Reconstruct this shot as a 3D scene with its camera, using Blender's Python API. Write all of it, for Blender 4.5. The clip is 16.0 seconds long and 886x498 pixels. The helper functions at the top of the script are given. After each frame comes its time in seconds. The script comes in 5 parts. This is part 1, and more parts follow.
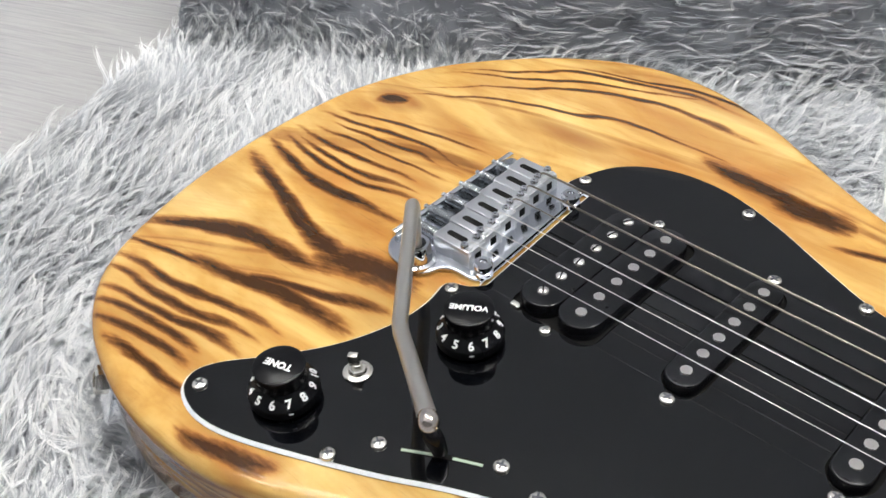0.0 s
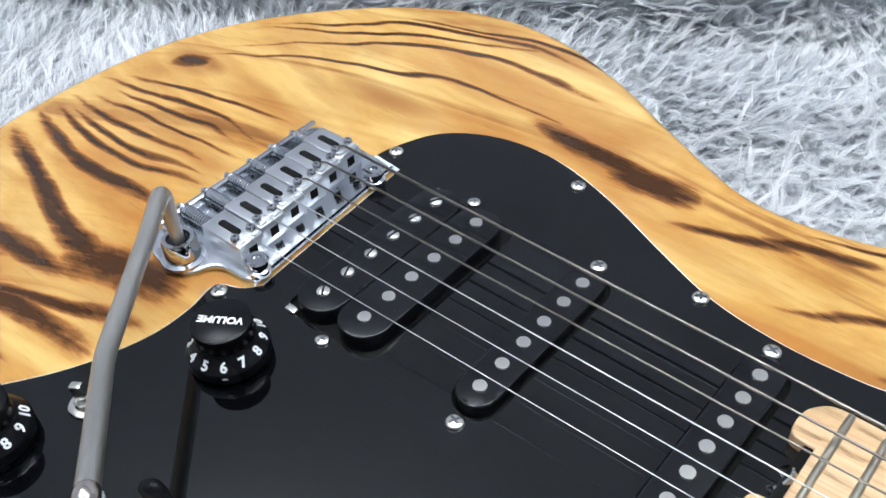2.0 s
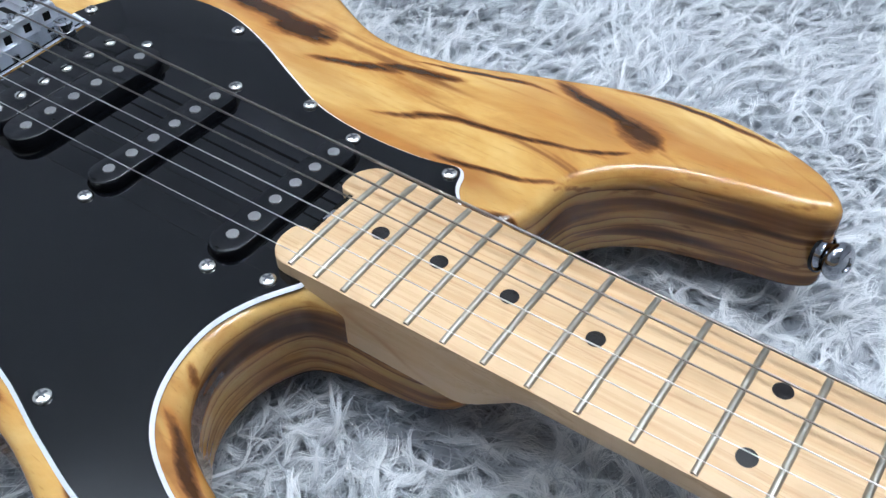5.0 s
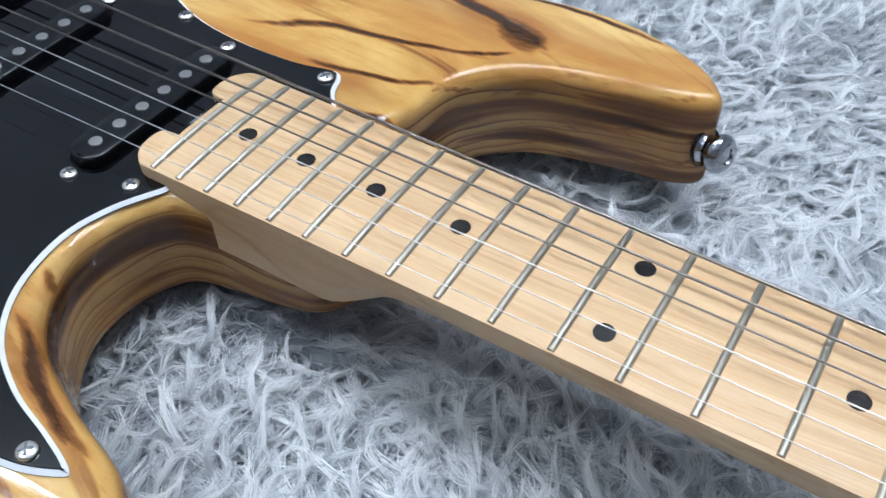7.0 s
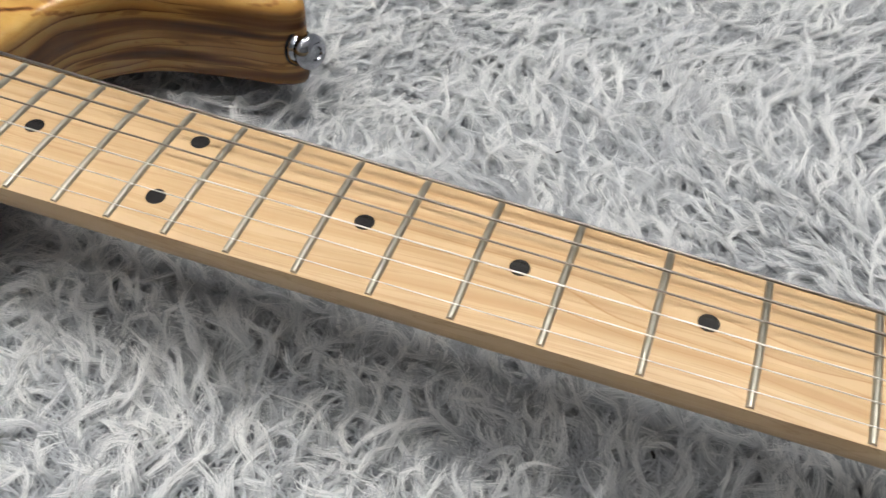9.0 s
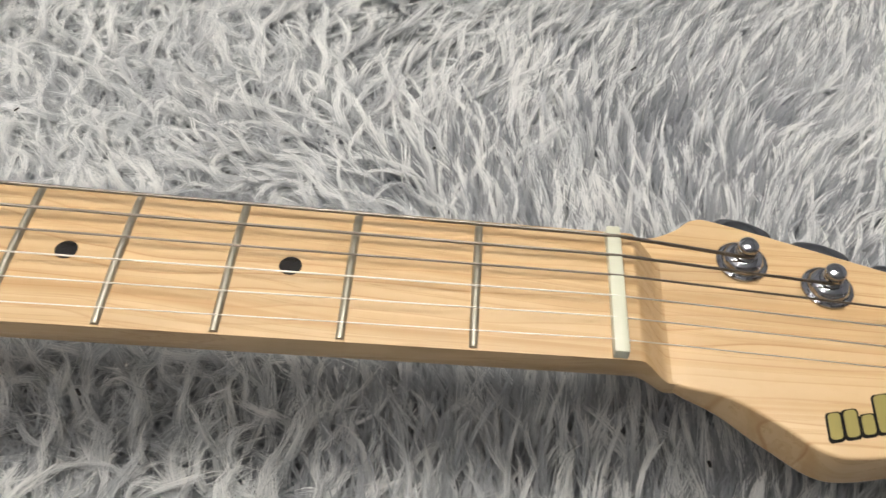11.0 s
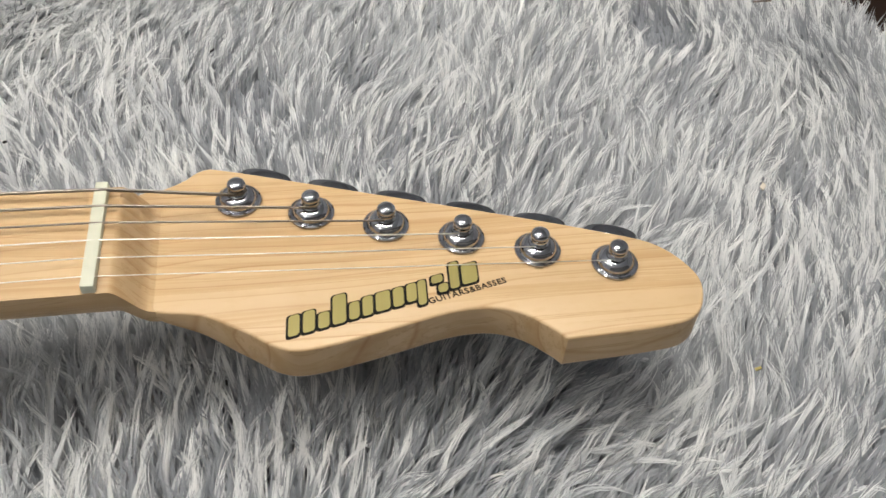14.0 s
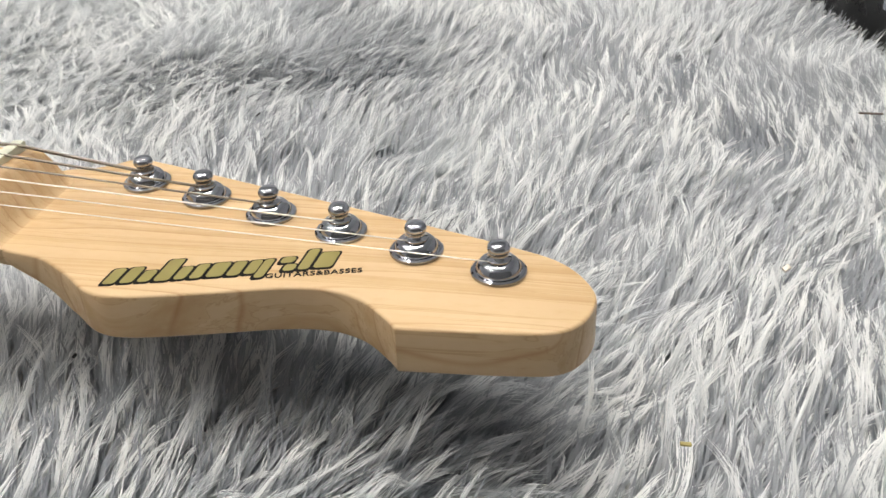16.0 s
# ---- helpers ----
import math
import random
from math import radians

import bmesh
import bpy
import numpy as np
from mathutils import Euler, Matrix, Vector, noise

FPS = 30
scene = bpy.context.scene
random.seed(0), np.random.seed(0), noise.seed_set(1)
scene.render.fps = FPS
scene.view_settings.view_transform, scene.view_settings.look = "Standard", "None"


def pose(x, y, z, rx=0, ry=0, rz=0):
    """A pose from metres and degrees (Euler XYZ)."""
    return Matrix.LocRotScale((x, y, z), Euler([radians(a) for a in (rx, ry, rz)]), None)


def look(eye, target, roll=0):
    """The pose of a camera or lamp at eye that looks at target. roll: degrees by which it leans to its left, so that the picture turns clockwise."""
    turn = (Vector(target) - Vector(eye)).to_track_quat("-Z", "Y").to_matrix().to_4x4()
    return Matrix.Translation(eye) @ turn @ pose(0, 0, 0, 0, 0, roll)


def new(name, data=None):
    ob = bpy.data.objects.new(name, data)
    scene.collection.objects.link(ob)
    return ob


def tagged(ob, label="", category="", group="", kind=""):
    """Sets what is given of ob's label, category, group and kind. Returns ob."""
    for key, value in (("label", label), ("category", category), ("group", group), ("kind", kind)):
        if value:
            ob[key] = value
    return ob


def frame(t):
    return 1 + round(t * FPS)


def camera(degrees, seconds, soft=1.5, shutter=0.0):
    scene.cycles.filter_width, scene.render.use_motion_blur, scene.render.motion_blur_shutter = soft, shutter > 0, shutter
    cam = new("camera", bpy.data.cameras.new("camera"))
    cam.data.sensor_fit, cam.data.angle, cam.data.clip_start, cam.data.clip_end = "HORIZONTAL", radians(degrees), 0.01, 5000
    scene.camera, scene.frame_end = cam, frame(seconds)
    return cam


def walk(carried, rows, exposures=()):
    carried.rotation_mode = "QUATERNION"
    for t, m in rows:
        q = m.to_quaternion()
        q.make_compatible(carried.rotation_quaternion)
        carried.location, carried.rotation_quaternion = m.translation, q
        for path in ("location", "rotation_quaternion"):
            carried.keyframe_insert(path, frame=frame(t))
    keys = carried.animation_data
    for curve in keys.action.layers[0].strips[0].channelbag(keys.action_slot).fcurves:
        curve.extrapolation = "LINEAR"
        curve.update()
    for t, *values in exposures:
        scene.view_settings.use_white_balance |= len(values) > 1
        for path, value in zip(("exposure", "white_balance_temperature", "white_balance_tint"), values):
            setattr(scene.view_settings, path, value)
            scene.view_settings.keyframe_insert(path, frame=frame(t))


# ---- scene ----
cam = camera(51.44, 16.0, soft=1.5, shutter=0.2)
# eye, a point one metre ahead, roll
PATH = [
    (0, (0.19878, -0.24328, 0.32148), (-0.36672, 0.28313, -0.31342), -4.45),
    (0.5, (0.19280, -0.21297, 0.31117), (-0.36208, 0.32109, -0.32671), -4.33),
    (1, (0.18923, -0.18812, 0.30526), (-0.35273, 0.34725, -0.34256), -4.17),
    (1.5, (0.19319, -0.16853, 0.29604), (-0.32948, 0.37006, -0.36481), -3.99),
    (2, (0.20460, -0.16135, 0.28838), (-0.29667, 0.37746, -0.38869), -4.07),
    (2.5, (0.22567, -0.16171, 0.28734), (-0.25311, 0.38149, -0.40236), -4.26),
    (3, (0.25040, -0.16063, 0.28561), (-0.20905, 0.39302, -0.40894), -4.12),
    (3.5, (0.26887, -0.16292, 0.28527), (-0.17887, 0.39418, -0.41415), -3.53),
    (4, (0.29786, -0.16084, 0.28419), (-0.13550, 0.40050, -0.42085), -2.38),
    (4.2, (0.31090, -0.16254, 0.28822), (-0.11315, 0.40695, -0.41596), -1.47),
    (6.3, (0.37005, -0.17016, 0.28178), (-0.04477, 0.39110, -0.43439), -2.68),
    (6.5, (0.37047, -0.16551, 0.27497), (-0.03944, 0.39475, -0.44481), -2.68),
    (7, (0.38101, -0.16170, 0.26709), (0.00468, 0.40755, -0.46388), -1.56),
    (7.5, (0.40459, -0.16735, 0.26949), (0.06550, 0.42075, -0.46478), -0.39),
    (8, (0.42960, -0.17122, 0.27213), (0.12834, 0.43356, -0.46509), 0.83),
    (8.5, (0.45316, -0.17114, 0.27092), (0.19364, 0.44604, -0.47187), 1.66),
    (9, (0.47732, -0.17164, 0.27308), (0.27250, 0.46183, -0.47309), 2.82),
    (9.2, (0.48976, -0.17287, 0.27349), (0.31287, 0.46842, -0.47314), 3.35),
    (11.3, (0.62228, -0.15408, 0.26360), (0.62671, 0.49175, -0.49986), 2.82),
    (11.5, (0.63394, -0.15629, 0.26124), (0.64847, 0.49690, -0.49582), 2.43),
    (12, (0.66237, -0.16023, 0.26724), (0.73055, 0.47651, -0.50082), 3.82),
    (12.5, (0.67717, -0.17205, 0.27501), (0.80404, 0.46437, -0.48583), 5.98),
    (13, (0.68734, -0.18302, 0.27984), (0.84029, 0.45034, -0.47875), 6.76),
    (13.5, (0.69401, -0.19070, 0.28237), (0.84887, 0.45134, -0.46850), 6.38),
    (14, (0.71478, -0.19817, 0.27971), (0.84972, 0.45901, -0.46185), 4.83),
    (14.5, (0.74936, -0.20328, 0.27213), (0.84429, 0.48368, -0.44834), 3.14),
    (15, (0.77721, -0.21292, 0.24938), (0.80076, 0.54570, -0.40173), 1.83),
    (15.5, (0.81561, -0.21761, 0.22026), (0.72980, 0.58686, -0.36751), -0.79),
    (16, (0.83710, -0.21717, 0.19325), (0.65942, 0.61683, -0.32912), -2.61),
]
EXPO = [(0.0, 0.02, 6650, 9), (0.5, 0.02, 6450, 9), (1.0, 0.02, 6150, 8), (2.0, 0.03, 5900, 7.5), (3.0, 0.0, 5700, 7), (4.0, -0.06, 5650, 7), (6.5, -0.15, 5450, 6.5), (7.0, -0.18, 5550, 6.5), (7.5, -0.15, 5500, 8), (8.0, -0.25, 6300, 8), (9.0, -0.35, 6750, 8.5), (12.0, -0.38, 7350, 9), (14.0, -0.36, 7100, 8.5), (15.0, -0.22, 7050, 8.3), (16.0, -0.08, 7000, 8.3)]
walk(cam, [(t, look(eye, target, roll)) for t, eye, target, roll in PATH], EXPO)

from mathutils import geometry

# ---- light: an indoor room with ceiling tubes ----
ROOM_TURN = 19.6
world = bpy.data.worlds.new("world")
scene.world = world
world.use_nodes = True
world.node_tree.nodes["Background"].inputs[0].default_value = (0.75, 0.8, 0.9, 1)
world.node_tree.nodes["Background"].inputs[1].default_value = 0.05
ROOM = pose(0.35, 0.1, 0, 0, 0, ROOM_TURN)


TUBES = [(-1.15, -0.75), (-0.77, 0.16), (-1.15, 0.62), (0.45, 0.0), (0.45, 0.3), (0.45, 0.62)]
TUBE_POWER = 99.0


# ---- node helpers ----
class Nodes:
    def __init__(self, name):
        self.m = bpy.data.materials.new(name)
        self.m.use_nodes = True
        self.t = self.m.node_tree
        self.bsdf = self.t.nodes["Principled BSDF"]
        self.out = self.t.nodes["Material Output"]

    def add(self, kind, **kw):
        n = self.t.nodes.new(kind)
        for k, v in kw.items():
            if k.startswith("i_"):
                n.inputs[k[2:].replace("_", " ")].default_value = v
            else:
                setattr(n, k, v)
        return n

    def link(self, a, b):
        self.t.links.new(a, b)

    def coords(self, scale=(1, 1, 1), rot=(0, 0, 0), loc=(0, 0, 0)):
        c = self.add("ShaderNodeTexCoord")
        mp = self.add("ShaderNodeMapping")
        mp.inputs["Scale"].default_value = scale
        mp.inputs["Rotation"].default_value = rot
        mp.inputs["Location"].default_value = loc
        self.link(c.outputs["Object"], mp.inputs["Vector"])
        return mp.outputs[0]

    def noise(self, vec, scale, detail=3, rough=0.5, dist=0.0):
        n = self.add("ShaderNodeTexNoise", i_Scale=scale, i_Detail=detail, i_Roughness=rough, i_Distortion=dist)
        if vec is not None:
            self.link(vec, n.inputs["Vector"])
        return n.outputs["Fac"]

    def ramp(self, fac, stops, mode="LINEAR"):
        r = self.add("ShaderNodeValToRGB")
        r.color_ramp.interpolation = mode
        el = r.color_ramp.elements
        while len(el) < len(stops):
            el.new(0.5)
        for e, (p, c) in zip(el, stops):
            e.position = p
            e.color = (c, c, c, 1) if isinstance(c, (int, float)) else (*c, 1)
        self.link(fac, r.inputs[0])
        return r.outputs[0]

    def math(self, op, a, b=0.0, clamp=False):
        n = self.add("ShaderNodeMath", operation=op, use_clamp=clamp)
        for i, v in enumerate((a, b)):
            if isinstance(v, (int, float)):
                n.inputs[i].default_value = v
            else:
                self.link(v, n.inputs[i])
        return n.outputs[0]

    def mix(self, fac, a, b, mode="MIX"):
        n = self.add("ShaderNodeMix", data_type="RGBA", blend_type=mode)
        for i, v in ((0, fac), (6, a), (7, b)):
            if isinstance(v, (int, float)):
                n.inputs[i].default_value = v
            elif isinstance(v, tuple):
                n.inputs[i].default_value = (*v, 1)
            else:
                self.link(v, n.inputs[i])
        return n.outputs[2]

    def bump(self, height, strength, dist):
        b = self.add("ShaderNodeBump", i_Strength=strength, i_Distance=dist)
        self.link(height, b.inputs["Height"])
        self.link(b.outputs[0], self.bsdf.inputs["Normal"])

    def set(self, **kw):
        for k, v in kw.items():
            s = self.bsdf.inputs[k.replace("_", " ")]
            if isinstance(v, (int, float)):
                s.default_value = v
            elif isinstance(v, tuple):
                s.default_value = (*v, 1) if len(v) == 3 else v
            else:
                self.link(v, s)
        return self


# ---- materials ----
def plain(name, color, rough, metal=0.0, wear=0.12, scale=160, coat=0.0, gloss=0.5):
    n = Nodes(name)
    n.set(Specular_IOR_Level=gloss)
    f = n.noise(n.coords(), scale, 4)
    g = n.noise(n.coords(), scale * 0.12, 3)
    c = n.mix(n.math("MULTIPLY", f, g), tuple(v * (1 - wear) for v in color), tuple(min(1, v * (1 + wear)) for v in color))
    n.set(Base_Color=c, Metallic=metal, Coat_Weight=coat)
    n.set(Roughness=n.ramp(g, [(0.3, rough * 0.8), (0.7, min(1, rough * 1.25))]))
    return n.m


# scorched streaks: middle x, y, slope, bend, half width, half length (mm)
LOWER_STREAKS = [(-101, -55.8, -0.23, 0.0012, 4.4, 70), (-111, -30.9, -0.06, 0.0015, 2.6, 63), (-115, -18.5, -0.01, 0.0022, 2.0, 58), (-118, -4.3, 0.03, 0, 1.5, 50), (-110, -82, 0.31, -0.003, 4.2, 56), (-124, -110.7, 0.19, 0, 1.5, 34),
                 (-94, -118.7, 0.13, -0.0003, 1.9, 60), (-93, -126.3, 0.12, -0.0005, 1.8, 54), (-88, -132, 0.18, -0.0032, 2.1, 50), (-92, -140.5, 0.2, -0.0055, 2.4, 38), (-86, -150, 0.18, -0.0038, 2.8, 34), (-71, -160, 0.07, -0.0008, 2.3, 34),
                 (-69, -99.4, 0.17, 0, 3.8, 54), (-57, -89.3, 0.36, -0.001, 2.6, 44), (-46, -62, 0.13, -0.0033, 8.0, 30), (-12, -163, 0.28, 0.003, 2.8, 26)]
UPPER_STREAKS = [(-112, -11.5, 0.01, 0.0012, 1.3, 50), (-110, 5.5, 0.06, -0.0008, 1.2, 50), (-112, 13, 0.08, -0.001, 1.1, 44), (-113, 20.2, 0.09, -0.0017, 1.5, 56), (-111, 30, 0.19, -0.0006, 1.2, 52), (-142, 46, 0.35, 0, 4.6, 10), (-54, 98, 0.28, -0.0024, 1.3, 100), (-73, 121.2, 0.46, -0.001, 1.3, 74), (-50, 122, 0.36, -0.0031, 1.3, 96), (-60, 138, 0.36, -0.0034, 1.6, 84),
                 (57, 95.5, -0.06, 0.001, 4.8, 44), (80, 93.5, 0.1, -0.003, 6.0, 22), (118, 83, 0.2, -0.003, 2.2, 26), (-20, 152, 0.12, -0.0028, 1.4, 70)]
HORN_STREAKS = [(192, 76.5, 0.29, -0.0004, 1.6, 54), (226, 112.8, -0.3, -0.0013, 3.0, 33), (241, 107, -0.3, 0, 5.2, 14), (258, 132.9, 0.01, -0.0018, 1.3, 42), (206, 56, 0.34, 0.0054, 1.5, 30), (220, 36.6, 0.17, 0.012, 1.6, 15),
                (145, 93, 0.29, -0.0027, 2.6, 24), (212, -101.7, -0.39, 0.0036, 2.2, 30), (192, -78.6, -0.6, 0, 1.8, 15), (170, 108, 0.2, -0.002, 1.1, 40), (234, 90, 0.5, 0, 1.3, 14), (200, -122, -0.2, 0, 1.8, 40), (100, -117, 0.05, 0, 2.2, 50)]


# smoky patches: middle x, y, half length, half width (mm), strength
SMOKE = [(-62, -76, 62, 30, 0.85), (-95, -142, 55, 24, 0.5), (62, 96, 48, 13, 0.6), (232, 110, 28, 14, 0.55), (-48, 78, 34, 9, 0.5), (-140, 46, 22, 11, 0.7), (-60, 146, 95, 13, 0.5), (205, 45, 40, 14, 0.5), (5, -160, 50, 12, 0.5), (205, -95, 34, 16, 0.5)]


def zebra_wood():
    n = Nodes("burnt_lacquered_wood")
    sep = n.add("ShaderNodeSeparateXYZ")
    n.link(n.coords(), sep.inputs[0])
    x, y, z = sep.outputs
    warp = n.noise(n.coords((3.2, 7, 7)), 1.0, 2, 0.5)
    wob = n.noise(n.coords((15, 36, 36)), 1.0, 2, 0.45)
    y1 = n.math("ADD", y, n.math("MULTIPLY", n.math("SUBTRACT", wob, 0.5), 0.017))
    # the grain fans out from the bridge's end in slow arcs
    arc = n.math("MULTIPLY", x, n.math("SUBTRACT", n.math("MULTIPLY", x, 1.2), 0.18))
    y2 = n.math("ADD", n.math("ADD", y, arc), n.math("MULTIPLY", n.math("SUBTRACT", warp, 0.5), 0.085))

    def grain(fx, fy, fz, detail, dist):
        c = n.add("ShaderNodeCombineXYZ")
        n.link(n.math("MULTIPLY", x, fx), c.inputs[0])
        n.link(n.math("MULTIPLY", y2, fy), c.inputs[1])
        n.link(n.math("MULTIPLY", z, fz), c.inputs[2])
        return n.noise(c.outputs[0], 1.0, detail, 0.58, dist)

    broad = grain(3.0, 62, 190, 3, 0.3)
    fine = grain(5.0, 230, 420, 4, 0.2)
    fibre = grain(11.0, 900, 900, 2, 0.1)
    layer = n.noise(n.coords((6, 6, 520)), 1.0, 3, 0.6, 0.2)
    belt = n.noise(n.coords((8, 8, 110)), 1.0, 3, 0.5, 0.25)
    pores = n.noise(n.coords((70, 1300, 1300)), 1.0, 2, 0.6)
    blot = n.noise(n.coords((9, 20, 20)), 1.0, 6, 0.62, 0.7)
    # the drawn-out scorch marks
    total = None
    for x0, y0, slope, bend, w, half in LOWER_STREAKS + UPPER_STREAKS + HORN_STREAKS:
        dx = n.math("SUBTRACT", x, x0 / 1000)
        path = n.math("MULTIPLY", dx, n.math("ADD", n.math("MULTIPLY", dx, bend * 1000), slope))
        d = n.math("ABSOLUTE", n.math("SUBTRACT", n.math("SUBTRACT", y1, path), y0 / 1000))
        m = n.math("SUBTRACT", 1.0, n.math("MULTIPLY", d, 1000 / (w * 1.7)), True)
        e = n.math("MULTIPLY", dx, 1000 / half)
        m = n.math("MULTIPLY", m, n.math("SUBTRACT", 1.0, n.math("MULTIPLY", e, e), True))
        m = n.math("MULTIPLY", m, min(1.0, 0.62 + 0.11 * w))
        total = m if total is None else n.math("MAXIMUM", total, m)
    top = n.ramp(n.math("MULTIPLY", z, 10.0), [(0.56, 0.0), (0.63, 1.0)])
    total = n.math("MULTIPLY", total, top)
    edge = n.math("ADD", total, n.math("MULTIPLY", n.math("SUBTRACT", fine, 0.5), n.math("MULTIPLY", n.math("ADD", total, 0.16), 0.8)))
    edge = n.math("ADD", edge, n.math("MULTIPLY", n.math("SUBTRACT", fibre, 0.5), n.math("MULTIPLY", n.math("ADD", total, 0.08), 0.5)))
    mottle = n.noise(n.coords((150, 430, 430)), 1.0, 4, 0.65)
    edge = n.math("ADD", edge, n.math("MULTIPLY", n.math("SUBTRACT", mottle, 0.5), n.math("MULTIPLY", n.math("ADD", total, 0.04), 1.1)))
    drawn = n.ramp(edge, [(0.10, 0.0), (0.33, 0.55), (0.62, 1.0)])
    base = n.ramp(blot, [(0.28, (0.30, 0.135, 0.030)), (0.42, (0.455, 0.265, 0.074)), (0.55, (0.53, 0.35, 0.118)), (0.75, (0.61, 0.445, 0.185))])
    base = n.mix(n.ramp(fine, [(0.47, 0.0), (0.74, 0.20)]), base, (0.31, 0.125, 0.024))
    cloud = n.noise(n.coords((7, 28, 28)), 1.0, 3, 0.55, 0.5)
    base = n.mix(n.ramp(cloud, [(0.46, 0.0), (0.66, 0.8)]), base, (0.29, 0.118, 0.024))
    base = n.mix(n.math("MULTIPLY", n.math("SUBTRACT", 1.0, top), 0.65), base, (0.31, 0.175, 0.052))
    smoke = None
    for x0, y0, rx, ry, power in SMOKE:
        ex = n.math("MULTIPLY", n.math("SUBTRACT", x, x0 / 1000), 1000 / rx)
        ey = n.math("MULTIPLY", n.math("SUBTRACT", y1, y0 / 1000), 1000 / ry)
        q = n.math("SUBTRACT", 1.0, n.math("ADD", n.math("MULTIPLY", ex, ex), n.math("MULTIPLY", ey, ey)), True)
        q = n.math("MULTIPLY", q, power)
        smoke = q if smoke is None else n.math("MAXIMUM", smoke, q)
    smoke = n.math("MULTIPLY", n.ramp(smoke, [(0.0, 0.0), (0.5, 1.0)]), n.ramp(cloud, [(0.34, 0.15), (0.56, 1.0)]))
    base = n.mix(n.math("MULTIPLY", smoke, 0.85), base, (0.235, 0.098, 0.024))
    halo = n.ramp(total, [(0.02, 0.0), (0.30, 0.45)])
    base = n.mix(halo, base, (0.29, 0.112, 0.022))
    bands = n.math("MULTIPLY", n.ramp(broad, [(0.56, 0.0), (0.61, 0.6), (0.66, 1.0)]), n.ramp(blot, [(0.32, 0.9), (0.62, 0.35)]))
    lines = n.math("MULTIPLY", n.ramp(layer, [(0.50, 0.0), (0.56, 0.5), (0.64, 0.95)]), n.ramp(belt, [(0.35, 0.45), (0.6, 1.0)]))
    bow = n.noise(n.coords((7, 7, 16)), 1.0, 3, 0.55, 0.3)
    ring = n.math("FRACT", n.math("ADD", n.math("MULTIPLY", z, 215.0), n.math("MULTIPLY", bow, 5.0)))
    rings = n.ramp(ring, [(0.0, 0.30), (0.05, 0.95), (0.16, 0.45), (0.5, 0.22), (0.9, 0.05), (1.0, 0.30)])
    rings = n.math("MULTIPLY", rings, n.ramp(n.noise(n.coords((14, 14, 60)), 1.0, 2), [(0.35, 0.55), (0.6, 1.0)]))
    lines = n.math("MAXIMUM", n.math("MULTIPLY", lines, 0.55), rings)
    sides = n.math("MULTIPLY", n.math("MAXIMUM", lines, n.ramp(belt, [(0.44, 0.0), (0.53, 0.6), (0.64, 0.95)])), n.math("SUBTRACT", 1.0, top))
    dark = n.math("MAXIMUM", n.math("MAXIMUM", drawn, n.math("MULTIPLY", bands, 0.6)), sides)
    tint = n.ramp(dark, [(0.0, (0.37, 0.170, 0.038)), (0.45, (0.165, 0.064, 0.017)), (1.0, (0.036, 0.0145, 0.0045))])
    col = n.mix(n.ramp(dark, [(0.0, 0.0), (0.4, 0.85), (0.7, 1.0)]), base, tint)
    col = n.mix(n.ramp(pores, [(0.60, 0.0), (0.8, 0.35)]), col, (0.10, 0.04, 0.015))
    n.set(Base_Color=col, Roughness=0.5, Specular_IOR_Level=0.0, Coat_Weight=0.9, Coat_Roughness=0.018, Coat_IOR=1.45)
    n.bump(n.math("ADD", pores, fine), 0.05, 0.0006)
    return n.m


